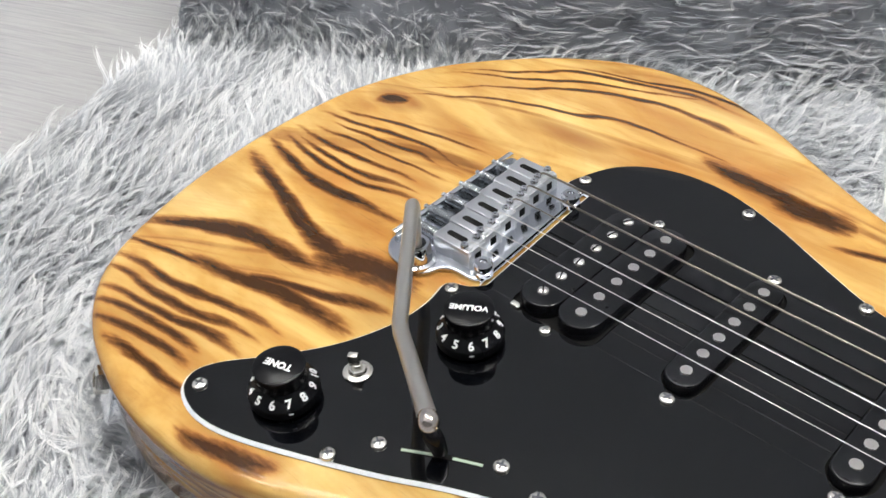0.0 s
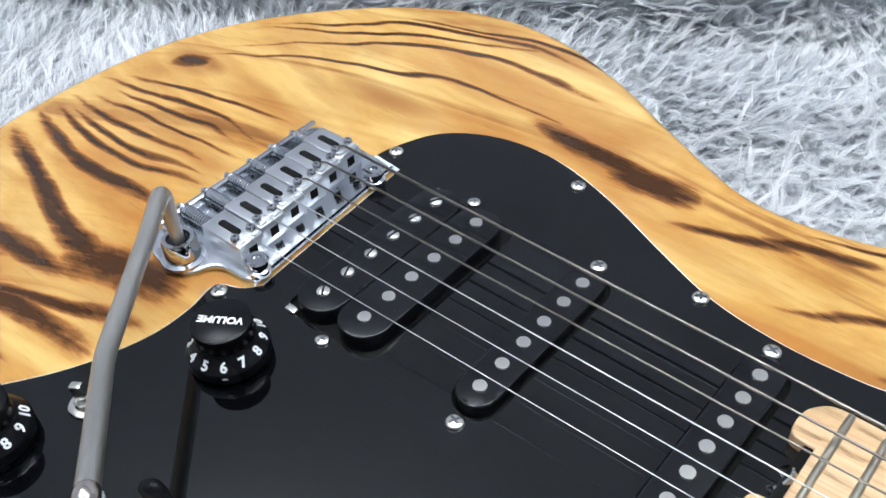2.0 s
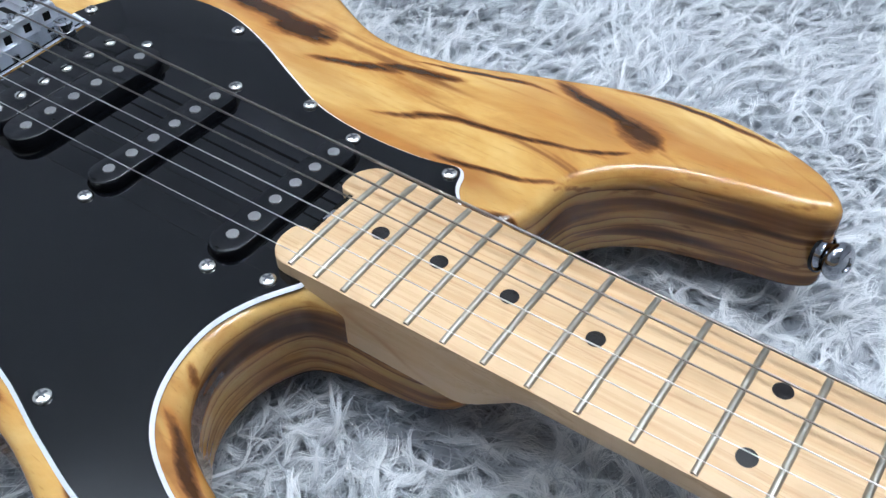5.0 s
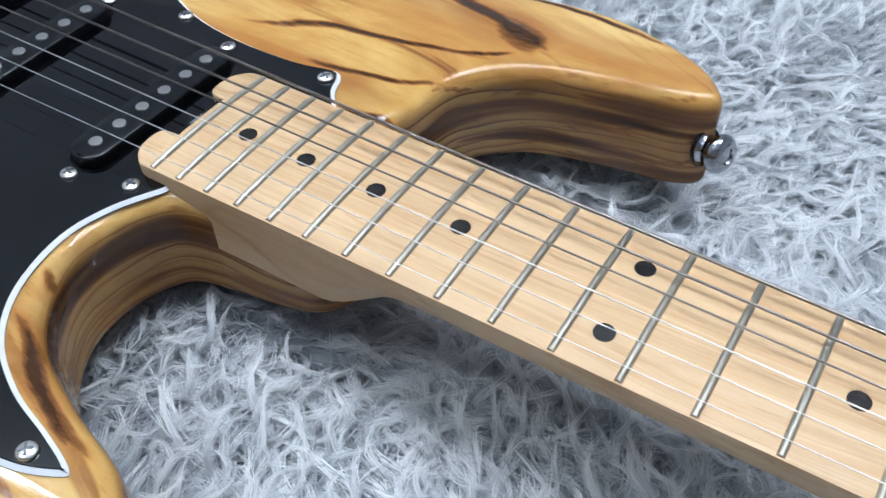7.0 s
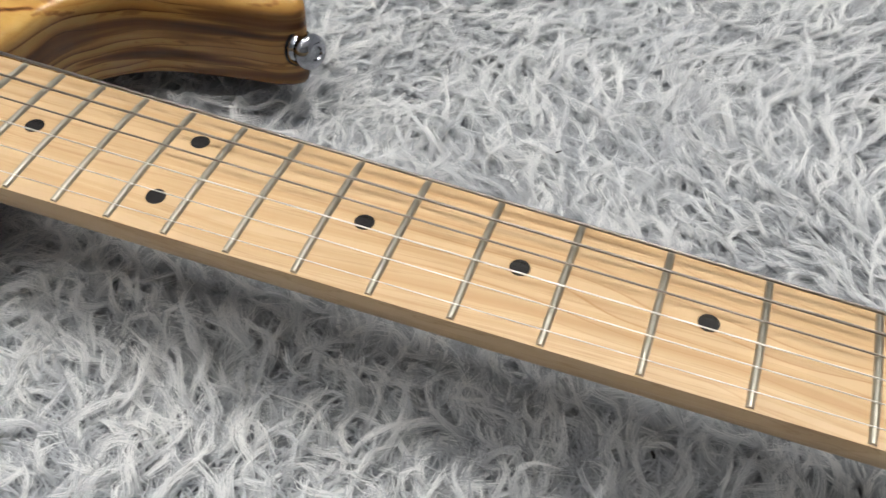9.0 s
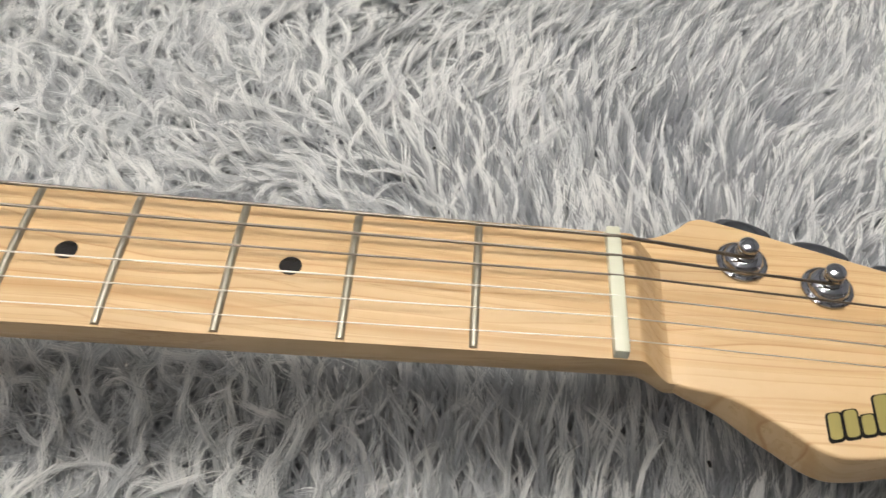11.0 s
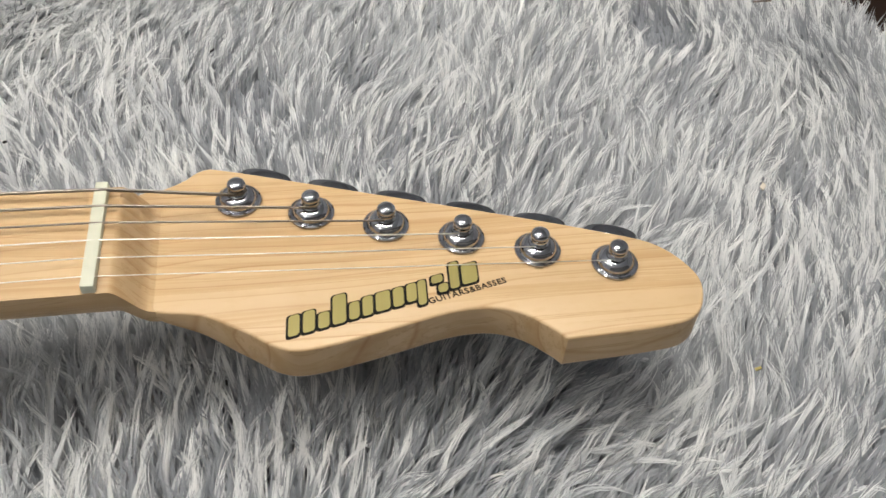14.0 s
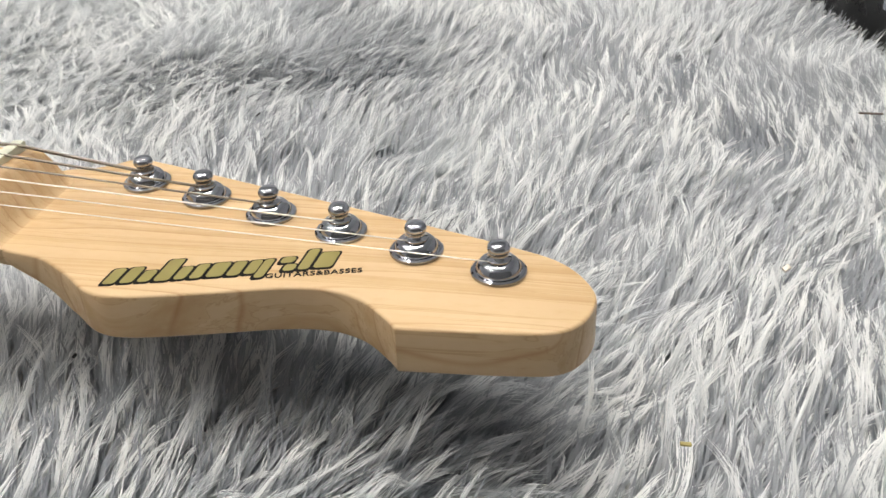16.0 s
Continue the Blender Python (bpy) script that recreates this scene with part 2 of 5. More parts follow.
def maple(name, tone, rough):
    n = Nodes(name)
    w = n.noise(n.coords((2.5, 10, 10)), 1.0, 2)
    sep = n.add("ShaderNodeSeparateXYZ")
    n.link(n.coords(), sep.inputs[0])
    comb = n.add("ShaderNodeCombineXYZ")
    n.link(n.math("MULTIPLY", sep.outputs[0], 3.0), comb.inputs[0])
    n.link(n.math("MULTIPLY", n.math("ADD", sep.outputs[1], n.math("MULTIPLY", w, 0.05)), 260), comb.inputs[1])
    n.link(n.math("MULTIPLY", sep.outputs[2], 90), comb.inputs[2])
    g = n.noise(comb.outputs[0], 1.0, 4, 0.6, 0.3)
    fl = n.noise(n.coords((220, 500, 500)), 1.0, 2)
    a = tuple(tone)
    b = (tone[0] * 0.80, tone[1] * 0.71, tone[2] * 0.58)
    col = n.mix(n.ramp(g, [(0.47, 0.0), (0.60, 0.6), (0.70, 1.0)]), a, b)
    col = n.mix(n.ramp(fl, [(0.5, 0.0), (0.8, 0.18)]), col, b)
    col = n.mix(n.ramp(n.noise(n.coords((7, 14, 14)), 1.0, 3), [(0.35, 0.0), (0.7, 0.35)]), col, (tone[0] * 0.93, tone[1] * 0.86, tone[2] * 0.74))
    rings = n.ramp(g, [(0.505, 0.0), (0.516, 0.5), (0.527, 0.0)])
    col = n.mix(rings, col, (tone[0] * 0.62, tone[1] * 0.50, tone[2] * 0.36))
    sway = n.noise(n.coords((3.0, 13, 13)), 1.0, 3, 0.5, 0.4)
    v = n.math("ADD", n.math("MULTIPLY", sep.outputs[1], 190.0), n.math("MULTIPLY", sway, 9.0))
    line = n.ramp(n.math("FRACT", v), [(0.0, 0.0), (0.07, 1.0), (0.14, 0.25), (0.5, 0.05), (1.0, 0.0)])
    line = n.math("MULTIPLY", line, n.ramp(n.noise(n.coords((5, 40, 40)), 1.0, 3), [(0.38, 0.15), (0.64, 0.95)]))
    col = n.mix(line, col, (tone[0] * 0.66, tone[1] * 0.50, tone[2] * 0.34))
    n.set(Base_Color=col, Roughness=n.ramp(fl, [(0.3, rough * 0.85), (0.7, rough * 1.2)]))
    n.bump(g, 0.03, 0.0005)
    return n.m


def chrome_material(name, color, rough):
    n = Nodes(name)
    f = n.noise(n.coords(), 300, 3)
    n.set(Base_Color=n.mix(n.noise(n.coords(), 60, 2), color, tuple(v * 0.96 for v in color)), Metallic=1.0, Roughness=n.ramp(f, [(0.3, rough), (0.8, rough * 1.2 + 0.01)]))
    return n.m


def wound_string():
    n = Nodes("wound_steel_string")
    wv = n.add("ShaderNodeTexWave", wave_type="BANDS", bands_direction="X")
    wv.inputs["Scale"].default_value = 700
    n.link(n.coords(), wv.inputs["Vector"])
    n.set(Base_Color=n.mix(wv.outputs["Fac"], (0.12, 0.105, 0.09), (0.28, 0.25, 0.22)), Metallic=1.0, Roughness=0.3)
    return n.m


def black_gloss():
    n = Nodes("glossy_black_plastic")
    sep = n.coords((40, 40, 40))
    f = n.noise(sep, 1.0, 3)
    sc = n.noise(n.coords((500, 60, 60), rot=(0, 0, 0.7)), 1.0, 2)
    n.set(Base_Color=n.mix(f, (0.0010, 0.0012, 0.0018), (0.0015, 0.0018, 0.0025)), Roughness=n.ramp(f, [(0.3, 0.025), (0.8, 0.06)]), IOR=1.58)
    n.bump(sc, 0.003, 0.0003)
    return n.m


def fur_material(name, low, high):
    """Hair that pales from the colours low at the root to the colours high at the tip. The dark roots paint in the
    shade deep in the pile.
    """
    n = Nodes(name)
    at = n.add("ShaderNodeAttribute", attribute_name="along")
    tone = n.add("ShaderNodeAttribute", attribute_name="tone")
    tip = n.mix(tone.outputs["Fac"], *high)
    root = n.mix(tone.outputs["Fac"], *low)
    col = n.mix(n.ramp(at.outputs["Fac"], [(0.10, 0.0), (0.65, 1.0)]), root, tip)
    d = n.add("ShaderNodeBsdfDiffuse")
    geo = n.add("ShaderNodeNewGeometry")
    soft = n.add("ShaderNodeVectorMath", operation="MULTIPLY_ADD")
    n.link(geo.outputs["Normal"], soft.inputs[0])
    soft.inputs[1].default_value = (0.55, 0.55, 0.55)
    soft.inputs[2].default_value = (0.0, 0.0, 0.45)
    unit = n.add("ShaderNodeVectorMath", operation="NORMALIZE")
    n.link(soft.outputs[0], unit.inputs[0])
    n.link(unit.outputs[0], d.inputs["Normal"])
    tr = n.add("ShaderNodeBsdfTranslucent")
    gl = n.add("ShaderNodeBsdfGlossy", i_Roughness=0.45)
    n.link(col, d.inputs[0])
    n.link(col, tr.inputs[0])
    m1 = n.add("ShaderNodeMixShader")
    m1.inputs[0].default_value = 0.4
    n.link(d.outputs[0], m1.inputs[1])
    n.link(tr.outputs[0], m1.inputs[2])
    m2 = n.add("ShaderNodeMixShader")
    m2.inputs[0].default_value = 0.05
    n.link(m1.outputs[0], m2.inputs[1])
    n.link(gl.outputs[0], m2.inputs[2])
    n.link(m2.outputs[0], n.out.inputs[0])
    return n.m


def floor_material():
    n = Nodes("grey_embossed_vinyl_floor")
    g = n.noise(n.coords((14, 420, 1)), 1.0, 4, 0.6, 0.4)
    b = n.noise(n.coords((6, 30, 1)), 1.0, 3)
    n.set(Base_Color=n.mix(n.ramp(g, [(0.40, 0.0), (0.66, 1.0)]), n.mix(b, (0.31, 0.31, 0.315), (0.35, 0.35, 0.35)), (0.25, 0.25, 0.255)), Roughness=0.55)
    n.bump(g, 0.5, 0.0012)
    return n.m


def wall_paint(name, color):
    n = Nodes(name)
    f = n.noise(n.coords((60, 60, 60)), 1.0, 4)
    n.set(Base_Color=n.mix(n.noise(n.coords((1.2, 1.2, 1.2)), 1.0, 3), color, tuple(v * 0.93 for v in color)), Roughness=0.85)
    n.bump(f, 0.15, 0.002)
    return n.m


def tube_glow():
    n = Nodes("fluorescent_glow")
    e = n.add("ShaderNodeEmission", i_Strength=TUBE_POWER)
    e.inputs[0].default_value = (1.0, 0.985, 0.955, 1)
    n.link(e.outputs[0], n.out.inputs[0])
    return n.m


WOOD = zebra_wood()
TUBE_GLOW = tube_glow()
BOARD_MAPLE = maple("fingerboard_maple", (0.575, 0.408, 0.235), 0.42)
CHROME = chrome_material("polished_chrome", (0.70, 0.72, 0.75), 0.05)
SATIN_CHROME = chrome_material("brushed_steel", (0.55, 0.56, 0.58), 0.20)
NICKEL = chrome_material("nickel_steel", (0.74, 0.72, 0.67), 0.22)
TUNER_CHROME = chrome_material("grey_chrome", (0.38, 0.39, 0.42), 0.035)
DARK_CHROME = chrome_material("dark_chrome", (0.24, 0.25, 0.27), 0.12)
ARM_STEEL = chrome_material("satin_arm_steel", (0.52, 0.51, 0.48), 0.32)
FRET_WIRE = chrome_material("fret_wire", (0.40, 0.38, 0.32), 0.38)
PLAIN_STRING = chrome_material("plain_steel_string", (0.74, 0.73, 0.70), 0.28)
WOUND_STRING = wound_string()
BLACK = black_gloss()
BLACK_SATIN = plain("satin_black_plastic", (0.0066, 0.0072, 0.0090), 0.2, wear=0.2, gloss=0.25)
WHITE_PLY = plain("white_plastic_edge", (0.74, 0.76, 0.82), 0.3, wear=0.05)
WHITE_PAINT = plain("white_print", (0.82, 0.82, 0.82), 0.5, wear=0.05)
BONE = plain("pale_bone", (0.60, 0.61, 0.50), 0.35, wear=0.06, scale=400)
INLAY = plain("black_inlay", (0.012, 0.010, 0.010), 0.25, wear=0.2)
DARK_HOLE = plain("dark_recess", (0.006, 0.006, 0.006), 0.8, wear=0.2, gloss=0.1)
GOLD = plain("olive_gold_foil", (0.30, 0.255, 0.085), 0.38, 0.35, wear=0.08)
LOGO_BLACK = plain("black_print", (0.006, 0.005, 0.004), 0.5, wear=0.2, gloss=0.1)
# root colours are darkened to carry the shade between the hairs
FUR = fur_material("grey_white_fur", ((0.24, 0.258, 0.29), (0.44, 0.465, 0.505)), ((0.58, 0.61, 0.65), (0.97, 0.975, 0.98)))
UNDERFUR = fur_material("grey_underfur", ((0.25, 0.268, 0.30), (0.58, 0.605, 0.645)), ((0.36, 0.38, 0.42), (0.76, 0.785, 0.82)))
BACKING = plain("grey_rug_backing", (0.42, 0.44, 0.48), 0.95, wear=0.2, scale=90)
FLOOR = floor_material()
WALL = wall_paint("grey_wall_paint", (0.58, 0.60, 0.65))
# for the unseen south wall, darkened so that knobs and chrome reflect dark
UNSEEN_DARK_WALL = wall_paint("darkened_unseen_wall", (0.16, 0.163, 0.17))
CEILING = wall_paint("grey_ceiling_paint", (0.83, 0.85, 0.90))


# ---- mesh helpers ----
def finish(name, bm, mats, parent, label, smooth):
    me = bpy.data.meshes.new(name)
    bmesh.ops.recalc_face_normals(bm, faces=bm.faces)
    bm.to_mesh(me)
    bm.free()
    for m in mats if isinstance(mats, (list, tuple)) else [mats]:
        me.materials.append(m)
    if smooth:
        me.shade_smooth()
        me.set_sharp_from_angle(angle=radians(smooth))
    ob = new(name, me)
    if parent is not None:
        ob.parent = parent
    if label:
        ob["label"] = label
    return ob


def part(name, bm, material, parent, label="", smooth=38):
    """One bmesh as one mesh object under a thing or a part."""
    return finish(name, bm, material, parent, label, smooth)


def again(ob, m, parent=None, label=""):
    """The same mesh once more, as a part of its own."""
    o = new(ob.name.split(".")[0], ob.data)
    o.parent = parent or ob.parent
    o.matrix_basis = m
    if label:
        o["label"] = label
    return o


def spline(points, steps=6, closed=True):
    """A smooth line through points; a point with a third value of 1 stays a corner."""
    out = []
    n = len(points)
    rng = range(n if closed else n - 1)
    for i in rng:
        p1, p2 = points[i], points[(i + 1) % n]
        p0 = points[i - 1] if closed or i > 0 else p1
        p3 = points[(i + 2) % n] if closed or i + 2 < n else p2
        if len(p1) > 2:
            p0 = p1
        if len(p2) > 2:
            p3 = p2
        a, b, c, d = (Vector(p[:2]) for p in (p0, p1, p2, p3))
        for k in range(steps):
            t = k / steps
            v = 0.5 * ((2 * b) + (c - a) * t + (2 * a - 5 * b + 4 * c - d) * t * t + (3 * b - a - 3 * c + d) * t ** 3)
            out.append((v.x, v.y))
    if not closed:
        out.append(tuple(points[-1][:2]))
    return out


def area2(pts):
    return sum(p[0] * q[1] - q[0] * p[1] for p, q in zip(pts, pts[1:] + pts[:1]))


def inset(pts, d):
    """The outline moved inwards by d (the outline runs counterclockwise)."""
    out = []
    n = len(pts)
    for i in range(n):
        a, b, c = Vector(pts[i - 1]), Vector(pts[i]), Vector(pts[(i + 1) % n])
        e1, e2 = (b - a), (c - b)
        n1, n2 = Vector((-e1.y, e1.x)), Vector((-e2.y, e2.x))
        if n1.length > 1e-9:
            n1.normalize()
        if n2.length > 1e-9:
            n2.normalize()
        m = n1 + n2
        m = m / max(0.35, m.length_squared / 2) if m.length > 1e-6 else n1
        out.append((b.x + m.x * d, b.y + m.y * d))
    return out


def fill(bm, ring, index=0):
    """A flat cap on a ring, also a hollow one: triangles, or one face where they leave a gap."""
    tris = geometry.tessellate_polygon([[Vector(v.co) for v in ring]])
    covered = sum(geometry.area_tri(*(ring[i].co for i in t)) for t in tris)
    whole = abs(area2([(v.co.x, v.co.y) for v in ring])) / 2
    if abs(covered - whole) > 0.01 * whole:
        bm.faces.new(ring).material_index = index
        return
    for t in tris:
        bm.faces.new([ring[i] for i in t]).material_index = index


def ring_prism(bm, pts, levels, cap_top=True, cap_bottom=True, index=0):
    """Rings of the outline, each (inset, z), skinned from bottom to top."""
    rings = []
    for d, z in levels:
        q = inset(pts, d) if d else pts
        rings.append([bm.verts.new((x, y, z)) for x, y in q])
    n = len(pts)
    for a, b in zip(rings, rings[1:]):
        for i in range(n):
            f = bm.faces.new((a[i], a[(i + 1) % n], b[(i + 1) % n], b[i]))
            f.material_index = index
    for ring, on in ((rings[0], cap_bottom), (rings[-1], cap_top)):
        if on:
            fill(bm, ring, index)
    return rings


def round_levels(z0, z1, r0, r1, n=5):
    """Levels of a prism with rounded lower and upper edges."""
    out = []
    if r0 > 0:
        out += [(r0 * (1 - math.sin(a)), z0 + r0 * (1 - math.cos(a))) for a in (math.pi / 2 * k / n for k in range(n + 1))]
    else:
        out.append((0, z0))
    if r1 > 0:
        out += [(r1 * (1 - math.cos(a)), z1 - r1 * (1 - math.sin(a))) for a in (math.pi / 2 * k / n for k in range(n + 1))]
    else:
        out.append((0, z1))
    return out


def lathe(bm, profile, n=24, m=Matrix.Identity(4), index=0):
    rings = []
    for r, z in profile:
        if r < 1e-7:
            rings.append([bm.verts.new(m @ Vector((0, 0, z)))])
        else:
            rings.append([bm.verts.new(m @ Vector((r * math.cos(2 * math.pi * i / n), r * math.sin(2 * math.pi * i / n), z))) for i in range(n)])
    for a, b in zip(rings, rings[1:]):
        for i in range(n):
            j = (i + 1) % n
            if len(a) == 1 and len(b) == 1:
                continue
            if len(a) == 1:
                f = bm.faces.new((a[0], b[j], b[i]))
            elif len(b) == 1:
                f = bm.faces.new((a[i], a[j], b[0]))
            else:
                f = bm.faces.new((a[i], a[j], b[j], b[i]))
            f.material_index = index
    return rings


def box(bm, x0, x1, y0, y1, z0, z1, bevel=0.0, m=Matrix.Identity(4), index=0, seg=2):
    vs = [bm.verts.new(Vector((x, y, z))) for z in (z0, z1) for x, y in ((x0, y0), (x1, y0), (x1, y1), (x0, y1))]
    fs = [bm.faces.new([vs[i] for i in q]) for q in ((3, 2, 1, 0), (4, 5, 6, 7), (0, 1, 5, 4), (1, 2, 6, 5), (2, 3, 7, 6), (3, 0, 4, 7))]
    for f in fs:
        f.material_index = index
    geo = set(vs)
    if bevel:
        es = list({e for f in fs for e in f.edges})
        r = bmesh.ops.bevel(bm, geom=es, offset=bevel, segments=seg, affect="EDGES", profile=0.5)
        geo = {v for f in r["faces"] for v in f.verts} | {v for v in vs if v.is_valid}
        for f in r["faces"]:
            f.material_index = index
    for v in geo:
        v.co = m @ v.co
    return geo


def tube(bm, pts, radius, n=10, index=0, caps=True):
    """A round bar along points; radius is a number or a list."""
    pts = [Vector(p) for p in pts]
    rad = radius if isinstance(radius, (list, tuple)) else [radius] * len(pts)
    rings = []
    side = None
    for i, p in enumerate(pts):
        d = (pts[min(i + 1, len(pts) - 1)] - pts[max(i - 1, 0)]).normalized()
        if side is None:
            side = d.orthogonal().normalized()
        side = (side - d * side.dot(d)).normalized()
        up = d.cross(side)
        rings.append([bm.verts.new(p + rad[i] * (math.cos(2 * math.pi * k / n) * side + math.sin(2 * math.pi * k / n) * up)) for k in range(n)])
    for a, b in zip(rings, rings[1:]):
        for k in range(n):
            f = bm.faces.new((a[k], a[(k + 1) % n], b[(k + 1) % n], b[k]))
            f.material_index = index
    if caps:
        for r in (rings[0], rings[-1]):
            bm.faces.new(r).material_index = index
    return rings


def rounded(points, radius, n=6):
    """A polyline in space with its inner corners rounded."""
    pts = [Vector(p) for p in points]
    out = [pts[0]]
    for a, b, c in zip(pts, pts[1:], pts[2:]):
        d1, d2 = (a - b).normalized(), (c - b).normalized()
        p, q = b + d1 * radius, b + d2 * radius
        for k in range(n + 1):
            t = k / n
            out.append((1 - t) ** 2 * p + 2 * t * (1 - t) * b + t * t * q)
    out.append(pts[-1])
    return out


def lettering(text, size, depth=0.00012, spacing=1.0, bold=0.0):
    """A word as a bmesh, centred on the origin in its own plane."""
    cu = bpy.data.curves.new("letters", "FONT")
    cu.body, cu.size, cu.extrude, cu.align_x, cu.align_y = text, size, depth, "CENTER", "CENTER"
    cu.space_character, cu.offset = spacing, bold
    cu.resolution_u = 3
    ob = new("letters", cu)
    me = bpy.data.meshes.new_from_object(ob.evaluated_get(bpy.context.evaluated_depsgraph_get()))
    bpy.data.objects.remove(ob)
    bpy.data.curves.remove(cu)
    bm = bmesh.new()
    bm.from_mesh(me)
    bpy.data.meshes.remove(me)
    return bm


def islands(bm):
    """The separate pieces of a bmesh, each as a bmesh of its own."""
    left, out = set(bm.verts), []
    while left:
        group, todo = set(), [left.pop()]
        while todo:
            v = todo.pop()
            group.add(v)
            for e in v.link_edges:
                w = e.other_vert(v)
                if w in left:
                    left.discard(w)
                    todo.append(w)
        piece = bmesh.new()
        made = {v: piece.verts.new(v.co) for v in group}
        for f in {f for v in group for f in v.link_faces}:
            piece.faces.new([made[v] for v in f.verts])
        out.append(piece)
    bm.free()
    return out


def empty(name):
    ob = new(name)
    ob.empty_display_size = 0.05
    return ob


# ---- the room ----
def slab(name, x0, x1, y0, y1, z0, z1, mat, label):
    bm = bmesh.new()
    box(bm, x0, x1, y0, y1, z0, z1)
    ob = part(name, bm, mat, None, label, 0)
    ob.matrix_world = ROOM
    return tagged(ob, label, name.split("_")[0], kind="structure")


slab("floor", -2.9, 2.9, -2.2, 3.4, -0.06, -0.001, FLOOR, "grey vinyl floor with an embossed streaky grain")
slab("ceiling", -2.9, 2.9, -2.2, 3.4, 2.4, 2.46, CEILING, "plain grey painted ceiling of the room")
slab("wall_west", -2.98, -2.9, -2.2, 3.4, -0.06, 2.46, WALL, "plain pale grey painted wall")
slab("wall_east", 2.9, 2.98, -2.2, 3.4, -0.06, 2.46, WALL, "plain pale grey painted wall")
slab("wall_south", -2.98, 2.98, -2.28, -2.2, -0.06, 2.46, UNSEEN_DARK_WALL, "unseen plain wall, darkened to give dark reflections")
slab("wall_north", -2.98, 2.98, 3.4, 3.48, -0.06, 2.46, WALL, "plain pale grey painted wall")


def ceiling_lamp(x, y):
    thing = empty("ceiling_lamp")
    thing.matrix_world = ROOM @ pose(x, y, 0)
    bm = bmesh.new()
    box(bm, -0.62, 0.62, -0.04, 0.04, 2.365, 2.4, 0.004)
    part("housing", bm, WHITE_PAINT, thing, "white metal housing")
    for s in (-1, 1):
        bm = bmesh.new()
        tube(bm, [(-0.585, 0.0, 2.325), (0.585, 0.0, 2.325)], 0.019, 14) if s > 0 else box(bm, -0.615, -0.590, -0.02, 0.02, 2.30, 2.366, 0.003)
        part("tube" if s > 0 else "holder", bm, TUBE_GLOW if s > 0 else WHITE_PAINT, thing, "glowing white tube" if s > 0 else "")
    bm = bmesh.new()
    box(bm, 0.590, 0.615, -0.02, 0.02, 2.30, 2.366, 0.003)
    part("holder", bm, WHITE_PAINT, thing)
    return tagged(thing, "lit white fluorescent tube lamp on the ceiling", "lamp", "ceiling lamps")


for lx, ly in TUBES:
    ceiling_lamp(lx, ly)

# ---- the guitar: x from the bridge to the nut, y to the bass side ----
SCALE = 0.648
TOP, BACK = 0.0644, 0.0205
GUARD = 0.0664
CROWN = 0.0725


def fret_x(n):
    return SCALE * 2 ** (-n / 12)


def neck_half(x):
    """Half the neck's width at x."""
    return 0.0217 + (SCALE - x) / (SCALE - fret_x(22)) * 0.0066


def mm(points):
    return [tuple(v / 1000 for v in p[:2]) + tuple(p[2:]) for p in points]


BODY_LINE = spline(mm([
    (-175, 0), (-172, -42), (-163, -86), (-144, -131), (-117, -156), (-80, -170), (-45, -174), (-5, -169), (36, -151), (72, -130), (110, -119), (150, -121),
    (190, -134), (228, -142), (250, -135), (257, -121), (247, -109), (222, -101), (197, -90), (183, -72), (181, -51), (189, -33), (206, -27.5, 1), (208, 27, 1),
    (224, 32), (231, 45), (236, 70), (256, 89), (288, 98), (314, 103), (322, 112), (306, 128), (270, 139), (230, 136),
    (190, 124), (150, 111), (112, 110), (70, 129), (30, 150), (-15, 165), (-60, 163), (-105, 140), (-148, 96), (-170, 48)]), 6)
GUARD_LINE = spline(mm([
    (0.6, -36, 1), (-4.8, 39.5, 1), (-19, 41, 1), (-17, 50), (-9, 67), (5, 78), (24, 83.5), (47, 82.5), (74, 74), (103, 61), (128, 51), (154, 47), (180, 47.5), (195, 50.5),
    (200, 47.5), (203, 40), (209, 33, 1), (209, 24, 1), (188, -26, 1), (187.5, -29.5, 1), (179, -45), (175.5, -62), (180, -82), (191, -97), (208, -106.5), (226, -111.5), (237.5, -115.5), (237, -118.5),
    (222, -124), (195, -125), (165, -118), (135, -109), (108, -106.5), (84, -111), (62, -120), (34, -135), (-8, -154), (-30, -159.5), (-46, -156), (-52, -147), (-48, -136), (-34, -119), (-20, -98), (-12, -76), (-11, -60), (-13, -46), (-4, -41)]), 5)
if area2(BODY_LINE) < 0:
    BODY_LINE.reverse()
if area2(GUARD_LINE) < 0:
    GUARD_LINE.reverse()

guitar = empty("electric_guitar")
tagged(guitar, "electric guitar with scorched zebra-grained body lying on a fur rug", "guitar")


def stadium(x0, x1, y0, y1, r=None, n=7):
    r = r or min(x1 - x0, y1 - y0) / 2
    out = []
    for cx, cy, a0 in ((x1 - r, y1 - r, 0), (x0 + r, y1 - r, 90), (x0 + r, y0 + r, 180), (x1 - r, y0 + r, 270)):
        for k in range(n):
            a = radians(a0 + 90 * k / (n - 1))
            out.append((cx + r * math.cos(a), cy + r * math.sin(a)))
    return out


MIDDLE_COIL, NECK_COIL = 0.0912, 0.1546
GUARD_HOLES = [stadium(x - 0.0082, x + 0.0090, -0.0370, 0.0370) for x in (MIDDLE_COIL, NECK_COIL)] + [stadium(0.0150, 0.0560, -0.0394, 0.0386, 0.006)]


BODY_ROUND = 0.0062


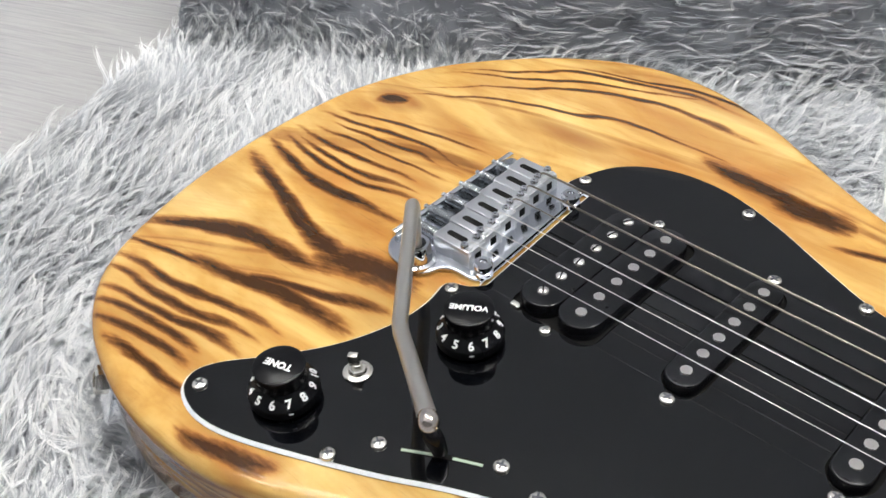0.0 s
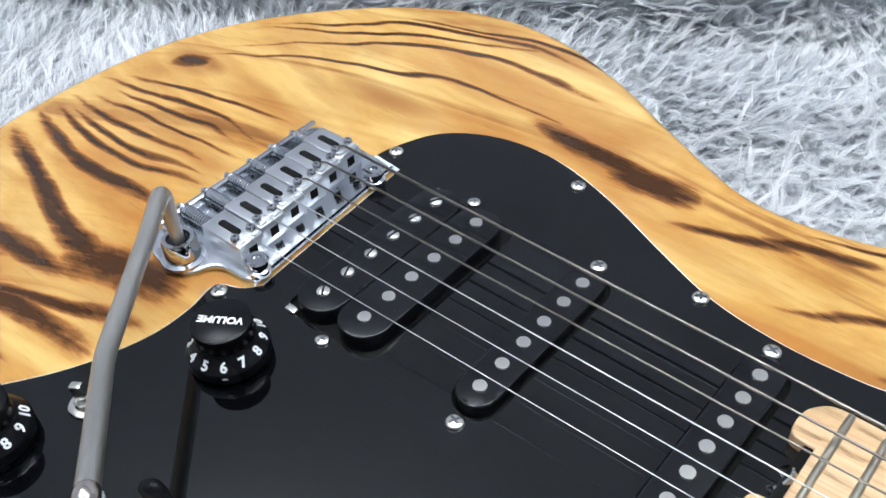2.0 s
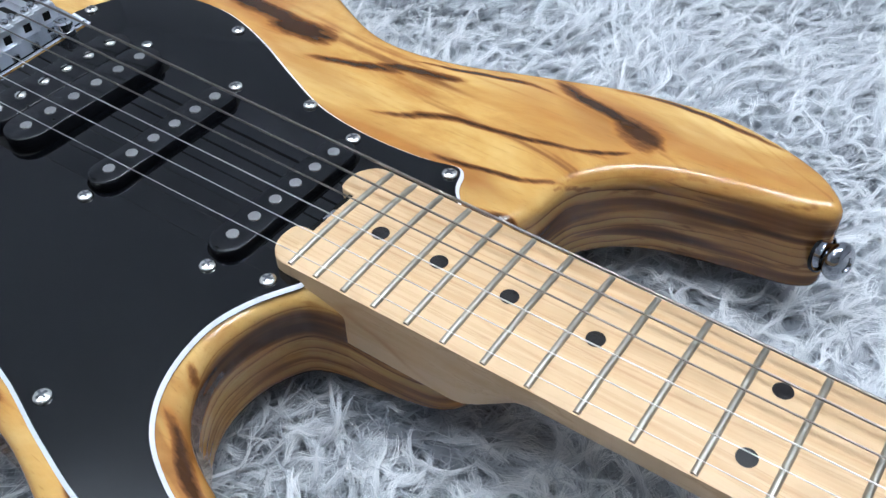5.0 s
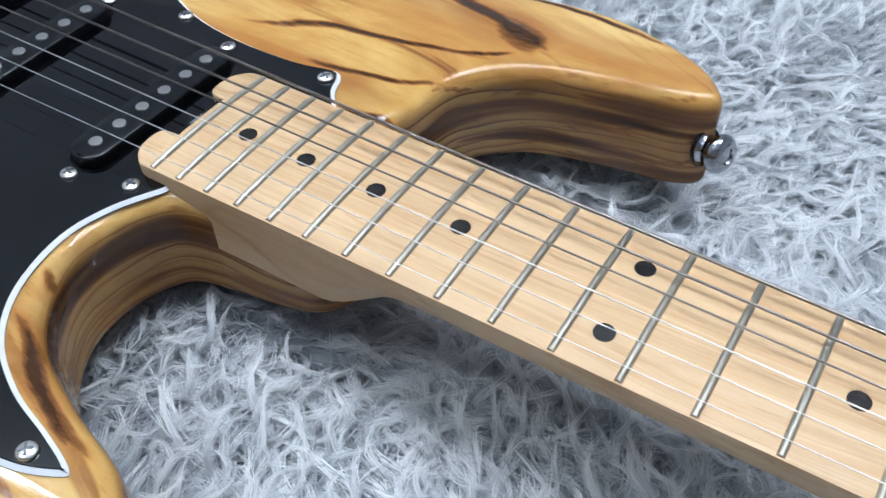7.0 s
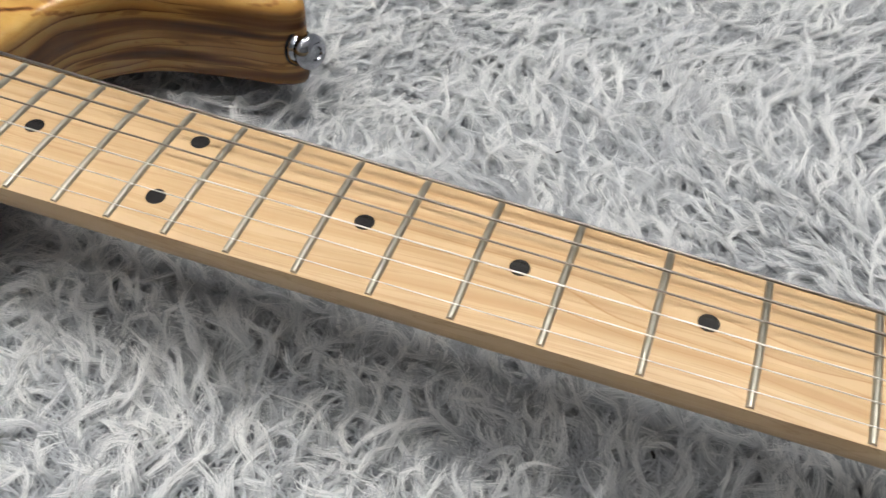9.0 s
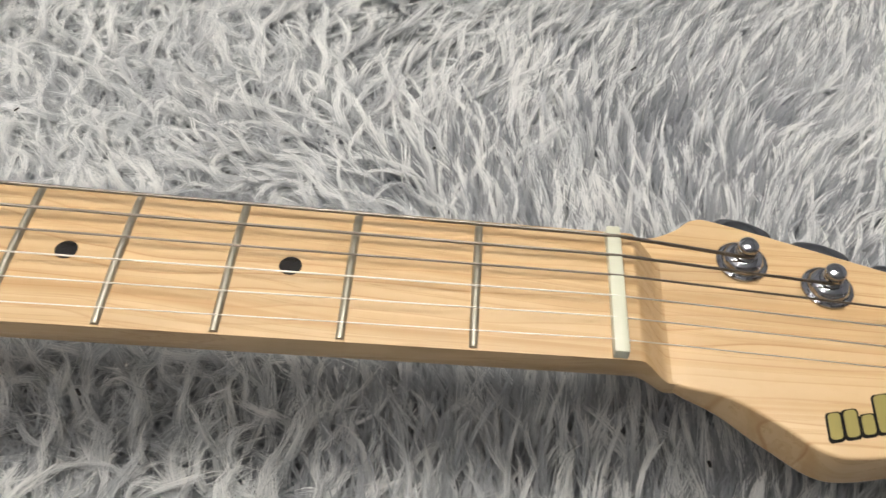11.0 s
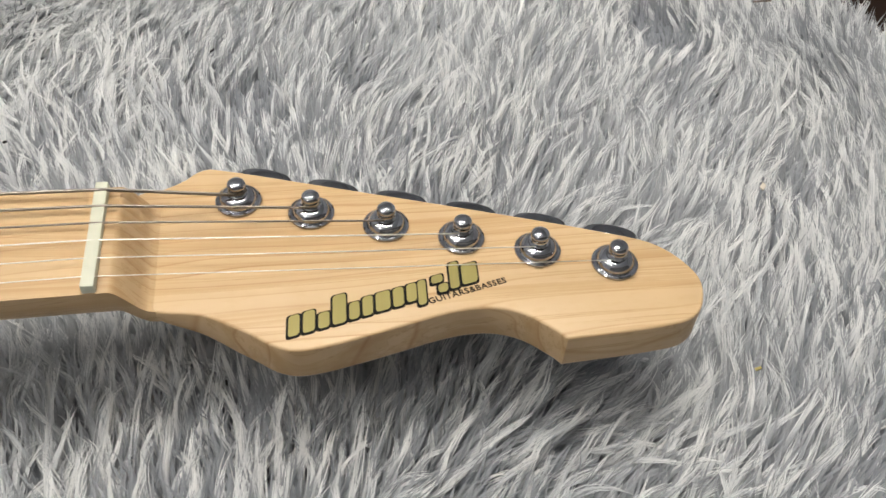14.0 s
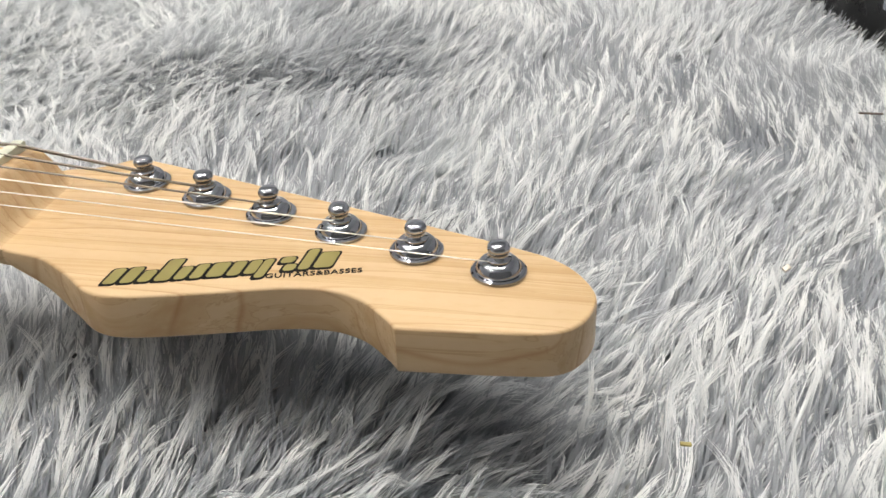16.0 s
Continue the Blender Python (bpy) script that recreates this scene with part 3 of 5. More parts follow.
def make_body():
    bm = bmesh.new()
    ring_prism(bm, BODY_LINE, round_levels(BACK, TOP, 0.007, BODY_ROUND, 8))
    heel = spline(mm([(194, -28.4, 1), (228, -26.6), (243, -22), (250, -8), (250, 10), (244, 24), (230, 28.2), (194, 29, 1)]), 5)
    for ring in ring_prism(bm, heel, round_levels(BACK + 0.0003, 0.0460, 0.006, 0.001, 4)):
        for v in ring:
            if v.co.z < 0.04:
                v.co.z += 0.0075 * min(1, max(0, (v.co.x - 0.200) / 0.045))
    return part("body", bm, WOOD, guitar, "glossy lacquered body with scorched dark brown grain", 50)


def make_guard():
    bm = bmesh.new()
    lev = [(0, TOP + 0.0002), (0, TOP + 0.0006), (0.0013, GUARD - 0.00025), (0.0016, GUARD)]
    rings = []
    for d, z in lev:
        rings.append([bm.verts.new((x, y, z)) for x, y in inset(GUARD_LINE, d)])
    n = len(GUARD_LINE)
    for k, (a, b) in enumerate(zip(rings, rings[1:])):
        for i in range(n):
            bm.faces.new((a[i], a[(i + 1) % n], b[(i + 1) % n], b[i])).material_index = 1 if k == 1 else 0
    holes = []
    for line in GUARD_HOLES:
        top, low = ([bm.verts.new((x, y, z)) for x, y in line] for z in (GUARD, TOP + 0.0002))
        for i in range(len(line)):
            j = (i + 1) % len(line)
            bm.faces.new((top[i], top[j], low[j], low[i]))
        holes.append(top)
    flat = rings[-1] + [v for h in holes for v in h]
    for t in geometry.tessellate_polygon([[v.co.copy() for v in r] for r in (rings[-1], *holes)]):
        try:
            bm.faces.new([flat[i] for i in t])
        except ValueError:
            pass
    return part("pickguard", bm, [BLACK, WHITE_PLY], guitar, "glossy black three-ply pickguard with a white bevelled edge", 25)


body = make_body()
guard = make_guard()


def screw_mesh(r, h, slots=2, mat=None, name="screw"):
    """A domed screw head with a cross or a single slot."""
    bm = bmesh.new()
    prof = [(r, 0), (r, h * 0.35)] + [(r * math.cos(a), h * 0.35 + h * 0.65 * math.sin(a)) for a in (math.pi / 2 * k / 5 for k in range(1, 5))] + [(0, h)]
    lathe(bm, prof, 18)
    for k in range(slots):
        box(bm, -r * 0.62, r * 0.62, -r * 0.13, r * 0.13, h * 0.55, h * 1.03, 0, pose(0, 0, 0, 0, 0, 90 * k + 20), 1)
    return part(name, bm, [mat or NICKEL, DARK_CHROME], None, "", 50)


GUARD_SCREWS = mm([(-43, -149), (19, -138), (-7.5, -48), (-12, 48), (59, 73), (124, 48), (196, 44), (177, -34), (226, -118), (154, -107), (85, -104)])
SWITCH_SCREWS = mm([(29, -123), (67.5, -102)])
first = screw_mesh(0.0030, 0.0016)
first.parent = guard
for k, (x, y) in enumerate(GUARD_SCREWS + SWITCH_SCREWS):
    m = pose(x, y, GUARD, 0, 0, 37 * k)
    if k == 0:
        first.matrix_basis = m
    else:
        again(first, m, guard)


# ---- pickups ----
def pole_mesh(slotted):
    bm = bmesh.new()
    r = 0.0025
    lathe(bm, [(r, -0.002), (r, 0.0001), (r * 0.9, 0.0004), (0, 0.00045)] if not slotted else [(r, -0.002), (r, 0.0004), (r * 0.8, 0.0009), (r * 0.4, 0.0011), (0, 0.0012)], 18)
    if slotted:
        box(bm, -r * 0.95, r * 0.95, -0.0003, 0.0003, 0.0007, 0.00125, 0, Matrix.Identity(4), 1)
    return part("pole_piece", bm, [NICKEL, DARK_HOLE], None, "", 45)


POLE_FLAT, POLE_SLOT = pole_mesh(False), pole_mesh(True)
STRING_Y = [0.0290 - 0.0116 * k for k in range(6)]


def poles(parent, x, z, proto, turn=0.0, span=1.0):
    for k, y in enumerate(STRING_Y):
        m = pose(x, y * span, z, 0, 0, turn + 13 * k)
        if proto.parent is None:
            proto.parent = parent
            proto.matrix_basis = m
        else:
            again(proto, m, parent)


def cavity_floor(line):
    """The dark bottom of the opening round a pickup."""
    bm = bmesh.new()
    ring_prism(bm, inset(line, -0.0006), [(0, TOP + 0.0001), (0, TOP + 0.0004)])
    return part("pickup_cavity", bm, DARK_HOLE, guard, "dark gap round a pickup", 0)


for hole in GUARD_HOLES:
    cavity_floor(hole)


def single_coil(x, z, span):
    bm = bmesh.new()
    ring_prism(bm, stadium(x - 0.0072, x + 0.0072, -0.0358, 0.0358), round_levels(TOP + 0.0004, z, 0, 0.0009, 3), True, False)
    ob = part("single_coil_pickup", bm, BLACK_SATIN, guitar, "black single-coil pickup with six steel pole pieces", 35)
    poles(ob, x, z, POLE_FLAT, 0, span)
    for s in (-1, 1):
        again(first, pose(x - 0.0006 - 0.0014 * s, 0.0405 * s, GUARD, 0, 0, 40 * s), ob)
    return ob


def humbucker():
    z = 0.0716
    bm = bmesh.new()
    for cx in (0.0258, 0.0448):
        ring_prism(bm, stadium(cx - 0.0093, cx + 0.0093, -0.0378, 0.0372, 0.0090), round_levels(TOP + 0.0004, z, 0, 0.0007, 3), True, False)
    ob = part("humbucker_pickup", bm, BLACK_SATIN, guitar, "black double-coil pickup without a cover", 35)
    poles(ob, 0.0256, z, POLE_SLOT, 60)
    poles(ob, 0.0446, z, POLE_FLAT)
    for s in (-1, 1):
        bm = bmesh.new()
        box(bm, 0.0170, 0.0215, s * 0.0372, s * 0.0398, GUARD - 0.0005, GUARD + 0.0012, 0.0003)
        part("mounting_leg", bm, NICKEL, ob, "bare metal mounting leg")
        again(first, pose(0.0352 - 0.002 * s, 0.0418 * s, GUARD, 0, 0, 25 * s) @ Matrix.Scale(0.85, 4), ob)
    for cx in (0.0346, 0.0372):
        bm = bmesh.new()
        lathe(bm, [(0.0006, 0), (0.0006, 0.0001), (0, 0.0001)], 10)
        h = part("eyelet", bm, DARK_HOLE, ob)
        h.matrix_basis = pose(cx + (0.0134 if cx > 0.036 else -0.0003), -0.0205, z)
    return ob


humbucker()
single_coil(MIDDLE_COIL, 0.0702, 0.947)
single_coil(NECK_COIL, 0.0700, 0.928)


# ---- bridge ----
def make_bridge():
    bm = bmesh.new()
    line = spline(mm([(-1, -32), (-5.8, 35), (-7.5, 38.5), (-11, 40), (-25, 41, 1), (-52.2, 41, 1), (-52.2, -38, 1), (-50, -44), (-45, -49), (-37, -51), (-28, -50.5), (-23, -48), (-20.5, -42.5), (-16, -39.3), (-6, -38.5), (-2, -36)]), 4)
    if area2(line) < 0:
        line.reverse()
    ring_prism(bm, line, round_levels(TOP + 0.0003, TOP + 0.0025, 0.0004, 0.0009, 3))
    # raised rear lip
    box(bm, -0.0016, 0.0012, -0.0400, 0.0405, TOP + 0.001, TOP + 0.0058, 0.0007, pose(-0.0508, 0, 0, 0, 0, 0.4))
    br = part("bridge", bm, PLATE_CHROME, guitar, "chrome six-saddle tremolo bridge", 40)
    for s in (-1, 1):
        bm = bmesh.new()
        lathe(bm, [(0.0044, 0), (0.0044, 0.002), (0.0034, 0.0026), (0.0034, 0.0036), (0.0042, 0.0042), (0.0042, 0.0058), (0.0034, 0.0066), (0.0018, 0.0066), (0.0016, 0.0058), (0, 0.0058)], 20)
        st = part("pivot_stud", bm, CHROME, br)
        st.matrix_basis = pose(-0.0048 - 0.0009 * s, -0.0020 + 0.0305 * s, TOP + 0.0022)
    saddle = grub = None
    for k, y in enumerate(STRING_Y):
        back = -0.0396 + 0.0017 * k
        zt = 0.0758 - 0.0002 * abs(k - 2.5)
        m = pose(back, y * 1.0, zt)
        # the spring fills the way from the rear lip to the saddle, the screw's head stands behind the lip
        gap = back + 0.0500
        bm = bmesh.new()
        turns = round(gap / 0.00125) * 12
        tube(bm, [(-gap + gap * t / turns, 0.0022 * math.cos(t * math.pi / 6), 0.0022 * math.sin(t * math.pi / 6)) for t in range(turns + 1)], 0.00042, 5)
        tube(bm, [(-gap - 0.003, 0, 0), (0.004, 0, 0)], 0.0010, 8)
        lathe(bm, [(0, 0.0), (0.0013, 0.0), (0.0014, 0.0008), (0.0011, 0.0013), (0, 0.0014)], 12, pose(-gap - 0.0022, 0, 0, 0, -90, 0))
        part("intonation_screw", bm, CHROME, br, "spring-loaded intonation screw").matrix_basis = pose(back, y, 0.0696)
        if saddle is None:
            bm = bmesh.new()
            ring_prism(bm, [(p[0], p[1]) for p in stadium(0, 0.0210, -0.00550, 0.00550, 0.0006, 3)], round_levels(-0.0022, 0, 0, 0.0003, 2))
            for s in (-1, 1):
                box(bm, 0.001, 0.0212, s * 0.0056, s * 0.0040, -0.0088, -0.0018, 0.0)
            box(bm, 0.0002, 0.0030, -0.0055, 0.0055, -0.0085, -0.0018, 0.0)
            # the bent-down front with its square window
            box(bm, 0.0200, 0.0211, -0.0055, 0.0055, -0.0088, -0.0006, 0.0003)
            box(bm, 0.0209, 0.02115, -0.0019, 0.0019, -0.0066, -0.0026, 0.0, Matrix.Identity(4), 1)
            ring_prism(bm, stadium(0.0038, 0.0150, -0.00155, 0.00155), [(0, -0.001), (0, 0.00012)], True, False, 1)
            # string seat and its two ears
            tube(bm, [(0.0195, -0.0047, 0.0001), (0.0195, -0.0018, 0.0001)], 0.0008, 8)
            tube(bm, [(0.0195, 0.0018, 0.0001), (0.0195, 0.0047, 0.0001)], 0.0008, 8)
            tube(bm, [(0.0182, -0.003, -0.0003), (0.0182, 0.003, -0.0003)], 0.0008, 8)
            saddle = part("saddle", bm, [SADDLE_STEEL, DARK_HOLE], br, "bent steel saddle with a long slot", 35)
            saddle.matrix_basis = m
            bm = bmesh.new()
            lathe(bm, [(0.0011, -0.0105), (0.0011, 0.0002), (0.0018, 0.0004), (0.0019, 0.0016), (0.0014, 0.0024), (0.0005, 0.0025), (0.0005, 0.0014), (0, 0.0014)], 10)
            grub = part("height_screw", bm, CHROME, br)
            grub.matrix_basis = m @ pose(0.0170, -0.0036, 0)
            again(grub, m @ pose(0.0170, 0.0036, 0), br)
        else:
            again(saddle, m, br)
            for s in (-1, 1):
                again(grub, m @ pose(0.0170, 0.0036 * s, 0), br)
    # collar of the arm
    bm = bmesh.new()
    lathe(bm, [(0.0082, 0), (0.0082, 0.0012), (0.0066, 0.0018), (0.0064, 0.0085), (0.0058, 0.0098), (0.0044, 0.0098), (0.0040, 0.0075), (0, 0.0075)], 28)
    c = part("arm_collar", bm, CHROME, br)
    c.matrix_basis = pose(-0.0312, -0.0446, TOP + 0.0024)
    bm = bmesh.new()
    lathe(bm, [(0.0043, 0.0072), (0.0043, 0.0090), (0.0030, 0.0092), (0, 0.0092)], 20)
    c2 = part("bushing", bm, BLACK_SATIN, br, "black plastic bushing")
    c2.matrix_basis = c.matrix_basis.copy()
    return br


PLATE_CHROME = chrome_material("satin_plate_chrome", (0.70, 0.73, 0.78), 0.14)
SADDLE_STEEL = chrome_material("satin_saddle_steel", (0.74, 0.76, 0.79), 0.28)
bridge = make_bridge()


def make_arm():
    pts = rounded([(-0.0305, -0.0450, 0.072), (-0.0295, -0.0455, 0.1000), (-0.0165, -0.0600, 0.0995), (0.0230, -0.1025, 0.1045), (0.0680, -0.1325, 0.1195)], 0.0055, 7)
    bm = bmesh.new()
    rad = [0.0022 if p.z < 0.0865 and p.y > -0.05 else 0.0029 for p in pts]
    tube(bm, pts, rad, 14)
    arm = part("tremolo_arm", bm, ARM_STEEL, guitar, "satin steel tremolo arm with a bend", 60)
    bm = bmesh.new()
    a, b = pts[-2], pts[-1]
    d = (b - a).normalized()
    lathe(bm, [(0.0029, 0), (0.0031, 0.0008), (0.0032, 0.0025), (0.0029, 0.0045), (0.0016, 0.0058), (0, 0.0061)], 16)
    tip = part("arm_tip", bm, ARM_TIP, arm, "rounded steel tip")
    tip.matrix_basis = Matrix.Translation(b - d * 0.001) @ d.to_track_quat("Z", "Y").to_matrix().to_4x4()
    return arm


ARM_TIP = chrome_material("worn_steel_tip", (0.62, 0.56, 0.52), 0.16)
make_arm()


# ---- controls ----
def knob(x, y, front, first_number, word, word_az, label):
    bm = bmesh.new()
    prof = [(0.0127, 0.0010), (0.0134, 0.0016), (0.0135, 0.0050), (0.0132, 0.0056), (0.0101, 0.0086), (0.0096, 0.0090), (0.0092, 0.0098), (0.0094, 0.0130), (0.0098, 0.0156), (0.0097, 0.0164), (0.0088, 0.0168), (0, 0.0166)]
    lathe(bm, prof, 48)
    ob = part("control_knob", bm, BLACK_KNOB, guitar, label, 30)
    ob.matrix_basis = pose(x, y, GUARD)
    for k in range(1, 11):
        az = front + 30 * (k - first_number)
        t = lettering(str(k), 0.0046, bold=0.00014)
        n = part("numeral", t, WHITE_PAINT, ob, "white printed numeral", 0)
        # lies on the sloping skirt, its head towards the cap
        n.matrix_basis = pose(0, 0, 0, 0, 0, az + 90) @ pose(0, -0.01172, 0.00728, 46, 0, 0)
    bm = bmesh.new()
    box(bm, -0.0008, 0.0008, -0.0001, 0.0001, -0.0003, 0.0003)
    part("tick", bm, WHITE_PAINT, ob).matrix_basis = pose(0, 0, 0, 0, 0, front + 90) @ pose(0, -0.01350, 0.0040)
    t = lettering(word, 0.0042 if len(word) < 5 else 0.0038, bold=0.00012)
    for letter in islands(t):
        part("letter", letter, WHITE_PAINT, ob, "", 0).matrix_basis = pose(0, 0, 0.01672, 0, 0, word_az)
    return ob


BLACK_KNOB = plain("black_knob_plastic", (0.0040, 0.0043, 0.0055), 0.26, wear=0.2, gloss=0.14)
knob(-0.0136, -0.1306, -27.5, 7.0, "TONE", 199, "black plastic tone knob with white numerals")
knob(0.0182, -0.0642, -45, 6.0, "VOLUME", 212, "black plastic volume knob with white numerals")


def make_toggle():
    bm = bmesh.new()
    lathe(bm, [(0.0056, 0), (0.0058, 0.0005), (0.0052, 0.0010), (0.0036, 0.0011), (0.0036, 0.0011)], 28)
    ob = part("mini_switch", bm, NICKEL, guitar, "small nickel push switch with a washer and nut", 40)
    ob.matrix_basis = pose(-0.0022, -0.1050, GUARD)
    bm = bmesh.new()
    lathe(bm, [(0.0037, 0.0010), (0.0037, 0.0026), (0.0030, 0.0030), (0.0022, 0.0030), (0.0022, 0.0046), (0.0016, 0.0048), (0, 0.0048)], 6)
    part("hex_nut", bm, NICKEL, ob, smooth=20)
    bm = bmesh.new()
    box(bm, -0.0020, 0.0020, -0.0014, 0.0014, 0.0040, 0.0094, 0.0005, pose(0, 0, 0, 0, -6, 30))
    part("lever", bm, NICKEL, ob)
    return ob


make_toggle()


def make_selector():
    a, b = Vector((0.0360, -0.1195, 0)), Vector((0.0625, -0.1050, 0))
    c, d = (a + b) / 2, (b - a).normalized()
    yaw = math.degrees(math.atan2(d.y, d.x))
    bm = bmesh.new()
    ring_prism(bm, stadium(-0.0150, 0.0150, -0.0010, 0.0010), [(0, GUARD), (0, GUARD + 0.0002)])
    ob = part("selector_switch", bm, DARK_HOLE, guitar, "black lever switch in a narrow slot", 0)
    ob.matrix_basis = pose(c.x, c.y, 0, 0, 0, yaw)
    # metal in the slot, coloured with the green-white reflection on it
    for x0, x1, tilt in ((-0.0145, -0.003, 2), (0.004, 0.0148, -3)):
        bm = bmesh.new()
        box(bm, x0, x1, -0.0006, 0.0005, GUARD, GUARD + 0.0004, 0.0, pose(0, 0, 0, 0, 0, tilt))
        part("slot_blade", bm, SLOT_REFLECTION, ob, "metal in the slot, its greenish reflection put into the colour")
    bm = bmesh.new()
    prof = [(0.0024, 0.0015), (0.0030, 0.002), (0.0036, 0.006), (0.0040, 0.0095), (0.0036, 0.0125), (0.0022, 0.0140), (0, 0.0144)]
    lathe(bm, prof, 16)
    for v in bm.verts:
        v.co.y *= 0.72
    tip = part("switch_tip", bm, BLACK_KNOB, ob, "black plastic switch tip")
    tip.matrix_basis = pose(0, 0, GUARD, 0, -14, 0)
    return ob


SLOT_REFLECTION = plain("green_reflection_metal", (0.42, 0.52, 0.40), 0.35, 0.6, wear=0.3)
make_selector()


# ---- neck, frets, headstock ----
HEAD_TOP, HEAD_LOW = 0.0606, 0.0466
HEAD_LINE = spline(mm([(653, 21.7, 1), (654.5, 26), (658.5, 29.6), (665, 31), (671.5, 34.5), (677.5, 39.2), (686, 38.5), (720, 28), (774, 11), (808, -0.5), (825, -8), (834, -20), (834, -30), (828, -38.5), (815, -41.2), (787, -43, 1),
                       (783, -38.5), (775, -32), (765, -29), (752, -30), (732, -35), (712, -39.2), (702, -38), (692, -31), (680, -24), (668, -21.6), (661, -18.6), (655, -15.0, 1)]), 6)
if area2(HEAD_LINE) < 0:
    HEAD_LINE.reverse()


def make_neck():
    bm = bmesh.new()
    rings = ring_prism(bm, HEAD_LINE, round_levels(HEAD_LOW, HEAD_TOP, 0.0012, 0.0009, 3))
    for ring in rings[:4]:
        for v in ring:
            t = min(1, max(0, (v.co.x - 0.653) / 0.040))
            v.co.z += 0.0122 * (1 - t * t * (3 - 2 * t))
    # stations along the neck
    xs = [0.1785] + [0.186 + 0.012 * k for k in range(6)] + [0.250, 0.255, 0.260, 0.266, 0.272, 0.278, 0.284] + [0.30 + 0.02 * k for k in range(18)] + [0.648, 0.6545, 0.6555, 0.6565, 0.6580, 0.6600, 0.6620, 0.6640, 0.6660, 0.6680, 0.6700, 0.6720, 0.6750, 0.680, 0.688, 0.700]
    rings = []
    for x in xs:
        h = neck_half(min(x, SCALE))
        edge = CROWN - 0.0011
        mid = edge + 0.0011
        low = 0.0520 - 0.0018 * min(1, max(0, (0.62 - x) / 0.34))
        square = 0.0
        if x < 0.284:
            t = min(1, max(0, (x - 0.246) / 0.030))
            t = t * t * (3 - 2 * t)
            low, square = 0.0462 + (low - 0.0462) * t, 1 - t
        if x > 0.6550:
            t = min(1, (x - 0.6550) / 0.0102)
            drop = (0.35 * t + 0.65 * t * t * (3 - 2 * t)) * 0.0108 + 0.0002 * t
            edge = edge - drop
            mid = edge + 0.0011 * (1 - t) ** 2
            q = min(1, (x - 0.6550) / 0.042)
            low = low + (HEAD_LOW + 0.0004 - low) * q * q * (3 - 2 * q)
            h -= 0.0012 * min(1, max(0, (x - 0.661) / 0.008)) + 0.005 * max(0, (x - 0.668) / 0.03)
        pts = []
        n = 8
        for k in range(n + 1):
            s = -1 + 2 * k / n
            pts.append((s * h, edge + (mid - edge) * (1 - s * s)))
        side = 0.0045
        zs = edge - side
        m = 12
        for k in range(m + 1):
            a = math.pi * k / m
            yy, zz = math.cos(a), math.sin(a)
            if square > 0:
                q = max(abs(yy), abs(zz))
                yy, zz = yy * (1 - square) + yy / q * square, zz * (1 - square) + zz / q * square
            pts.append((h * yy, zs - (zs - low) * zz))
        rings.append([bm.verts.new((x, y, z)) for y, z in pts])
    k = len(rings[0])
    for a, b in zip(rings, rings[1:]):
        for i in range(k):
            bm.faces.new((a[i], a[(i + 1) % k], b[(i + 1) % k], b[i]))
    bm.faces.new(rings[0])
    bm.faces.new(rings[-1])
    # fingerboard end with rounded corners and the notch for the truss rod
    h = neck_half(0.174)
    end = spline([(0.182, -h, 1), (0.1760, -h + 0.0006), (0.1715, -h + 0.005), (0.1702, -0.0190), (0.1702, -0.0150), (0.1712, -0.0122), (0.1740, -0.0112), (0.1782, -0.0110, 1), (0.1782, 0.0110, 1), (0.1740, 0.0112), (0.1712, 0.0122), (0.1702, 0.0150),
                  (0.1702, 0.0190), (0.1715, h - 0.005), (0.1760, h - 0.0006), (0.182, h, 1)], 5, False)
    if area2(end) < 0:
        end.reverse()
    ring_prism(bm, end, round_levels(GUARD + 0.0002, CROWN - 0.0009, 0, 0.0006, 3))
    return part("neck", bm, BOARD_MAPLE, guitar, "one-piece maple neck with a satin finish", 35)


neck = make_neck()


def make_fret(n):
    x = fret_x(n)
    h = neck_half(x) - 0.0006
    bm = bmesh.new()
    steps, rings = 10, []
    for k in range(steps + 1):
        s = -1 + 2 * k / steps
        z = CROWN - 0.0011 + 0.0011 * (1 - s * s) - 0.0003
        c = 0.0016 if 0 < k < steps else 0.0014
        w = 0.00125 if 0 < k < steps else 0.00115
        rings.append([bm.verts.new((dx, s * h, z + dz)) for dx, dz in ((-w, 0), (-w * 0.85, c * 0.55), (-w * 0.4, c * 0.93), (w * 0.4, c * 0.93), (w * 0.85, c * 0.55), (w, 0))])
    for a, b in zip(rings, rings[1:]):
        for i in range(5):
            bm.faces.new((a[i], a[i + 1], b[i + 1], b[i]))
    bm.faces.new(rings[0])
    bm.faces.new(rings[-1])
    ob = part("fret", bm, FRET_WIRE, neck, "", 50)
    ob.location.x = x
    return ob


for n in range(1, 23):
    make_fret(n)

dot = None
for n, y in [(k, 0) for k in (3, 5, 7, 9, 15, 17, 19, 21)] + [(12, 0.0133), (12, -0.0133)]:
    m = pose((fret_x(n) + fret_x(n - 1)) / 2, y, CROWN + (0.00016 if y == 0 else -0.00018), -math.degrees(y / 0.275) if y else 0)
    if dot is None:
        bm = bmesh.new()
        lathe(bm, [(0.0031, -0.0012), (0.0031, 0.0), (0, 0.0)], 24)
        dot = part("inlay_dot", bm, INLAY, neck, "black dot inlay", 0)
        dot.matrix_basis = m
    else:
        again(dot, m, neck, "black dot inlay")

bm = bmesh.new()
box(bm, 0.6475, 0.6515, -0.0214, 0.0214, CROWN - 0.0025, CROWN + 0.0021, 0.0005)
part("nut", bm, BONE, neck, "pale bone nut with string slots")

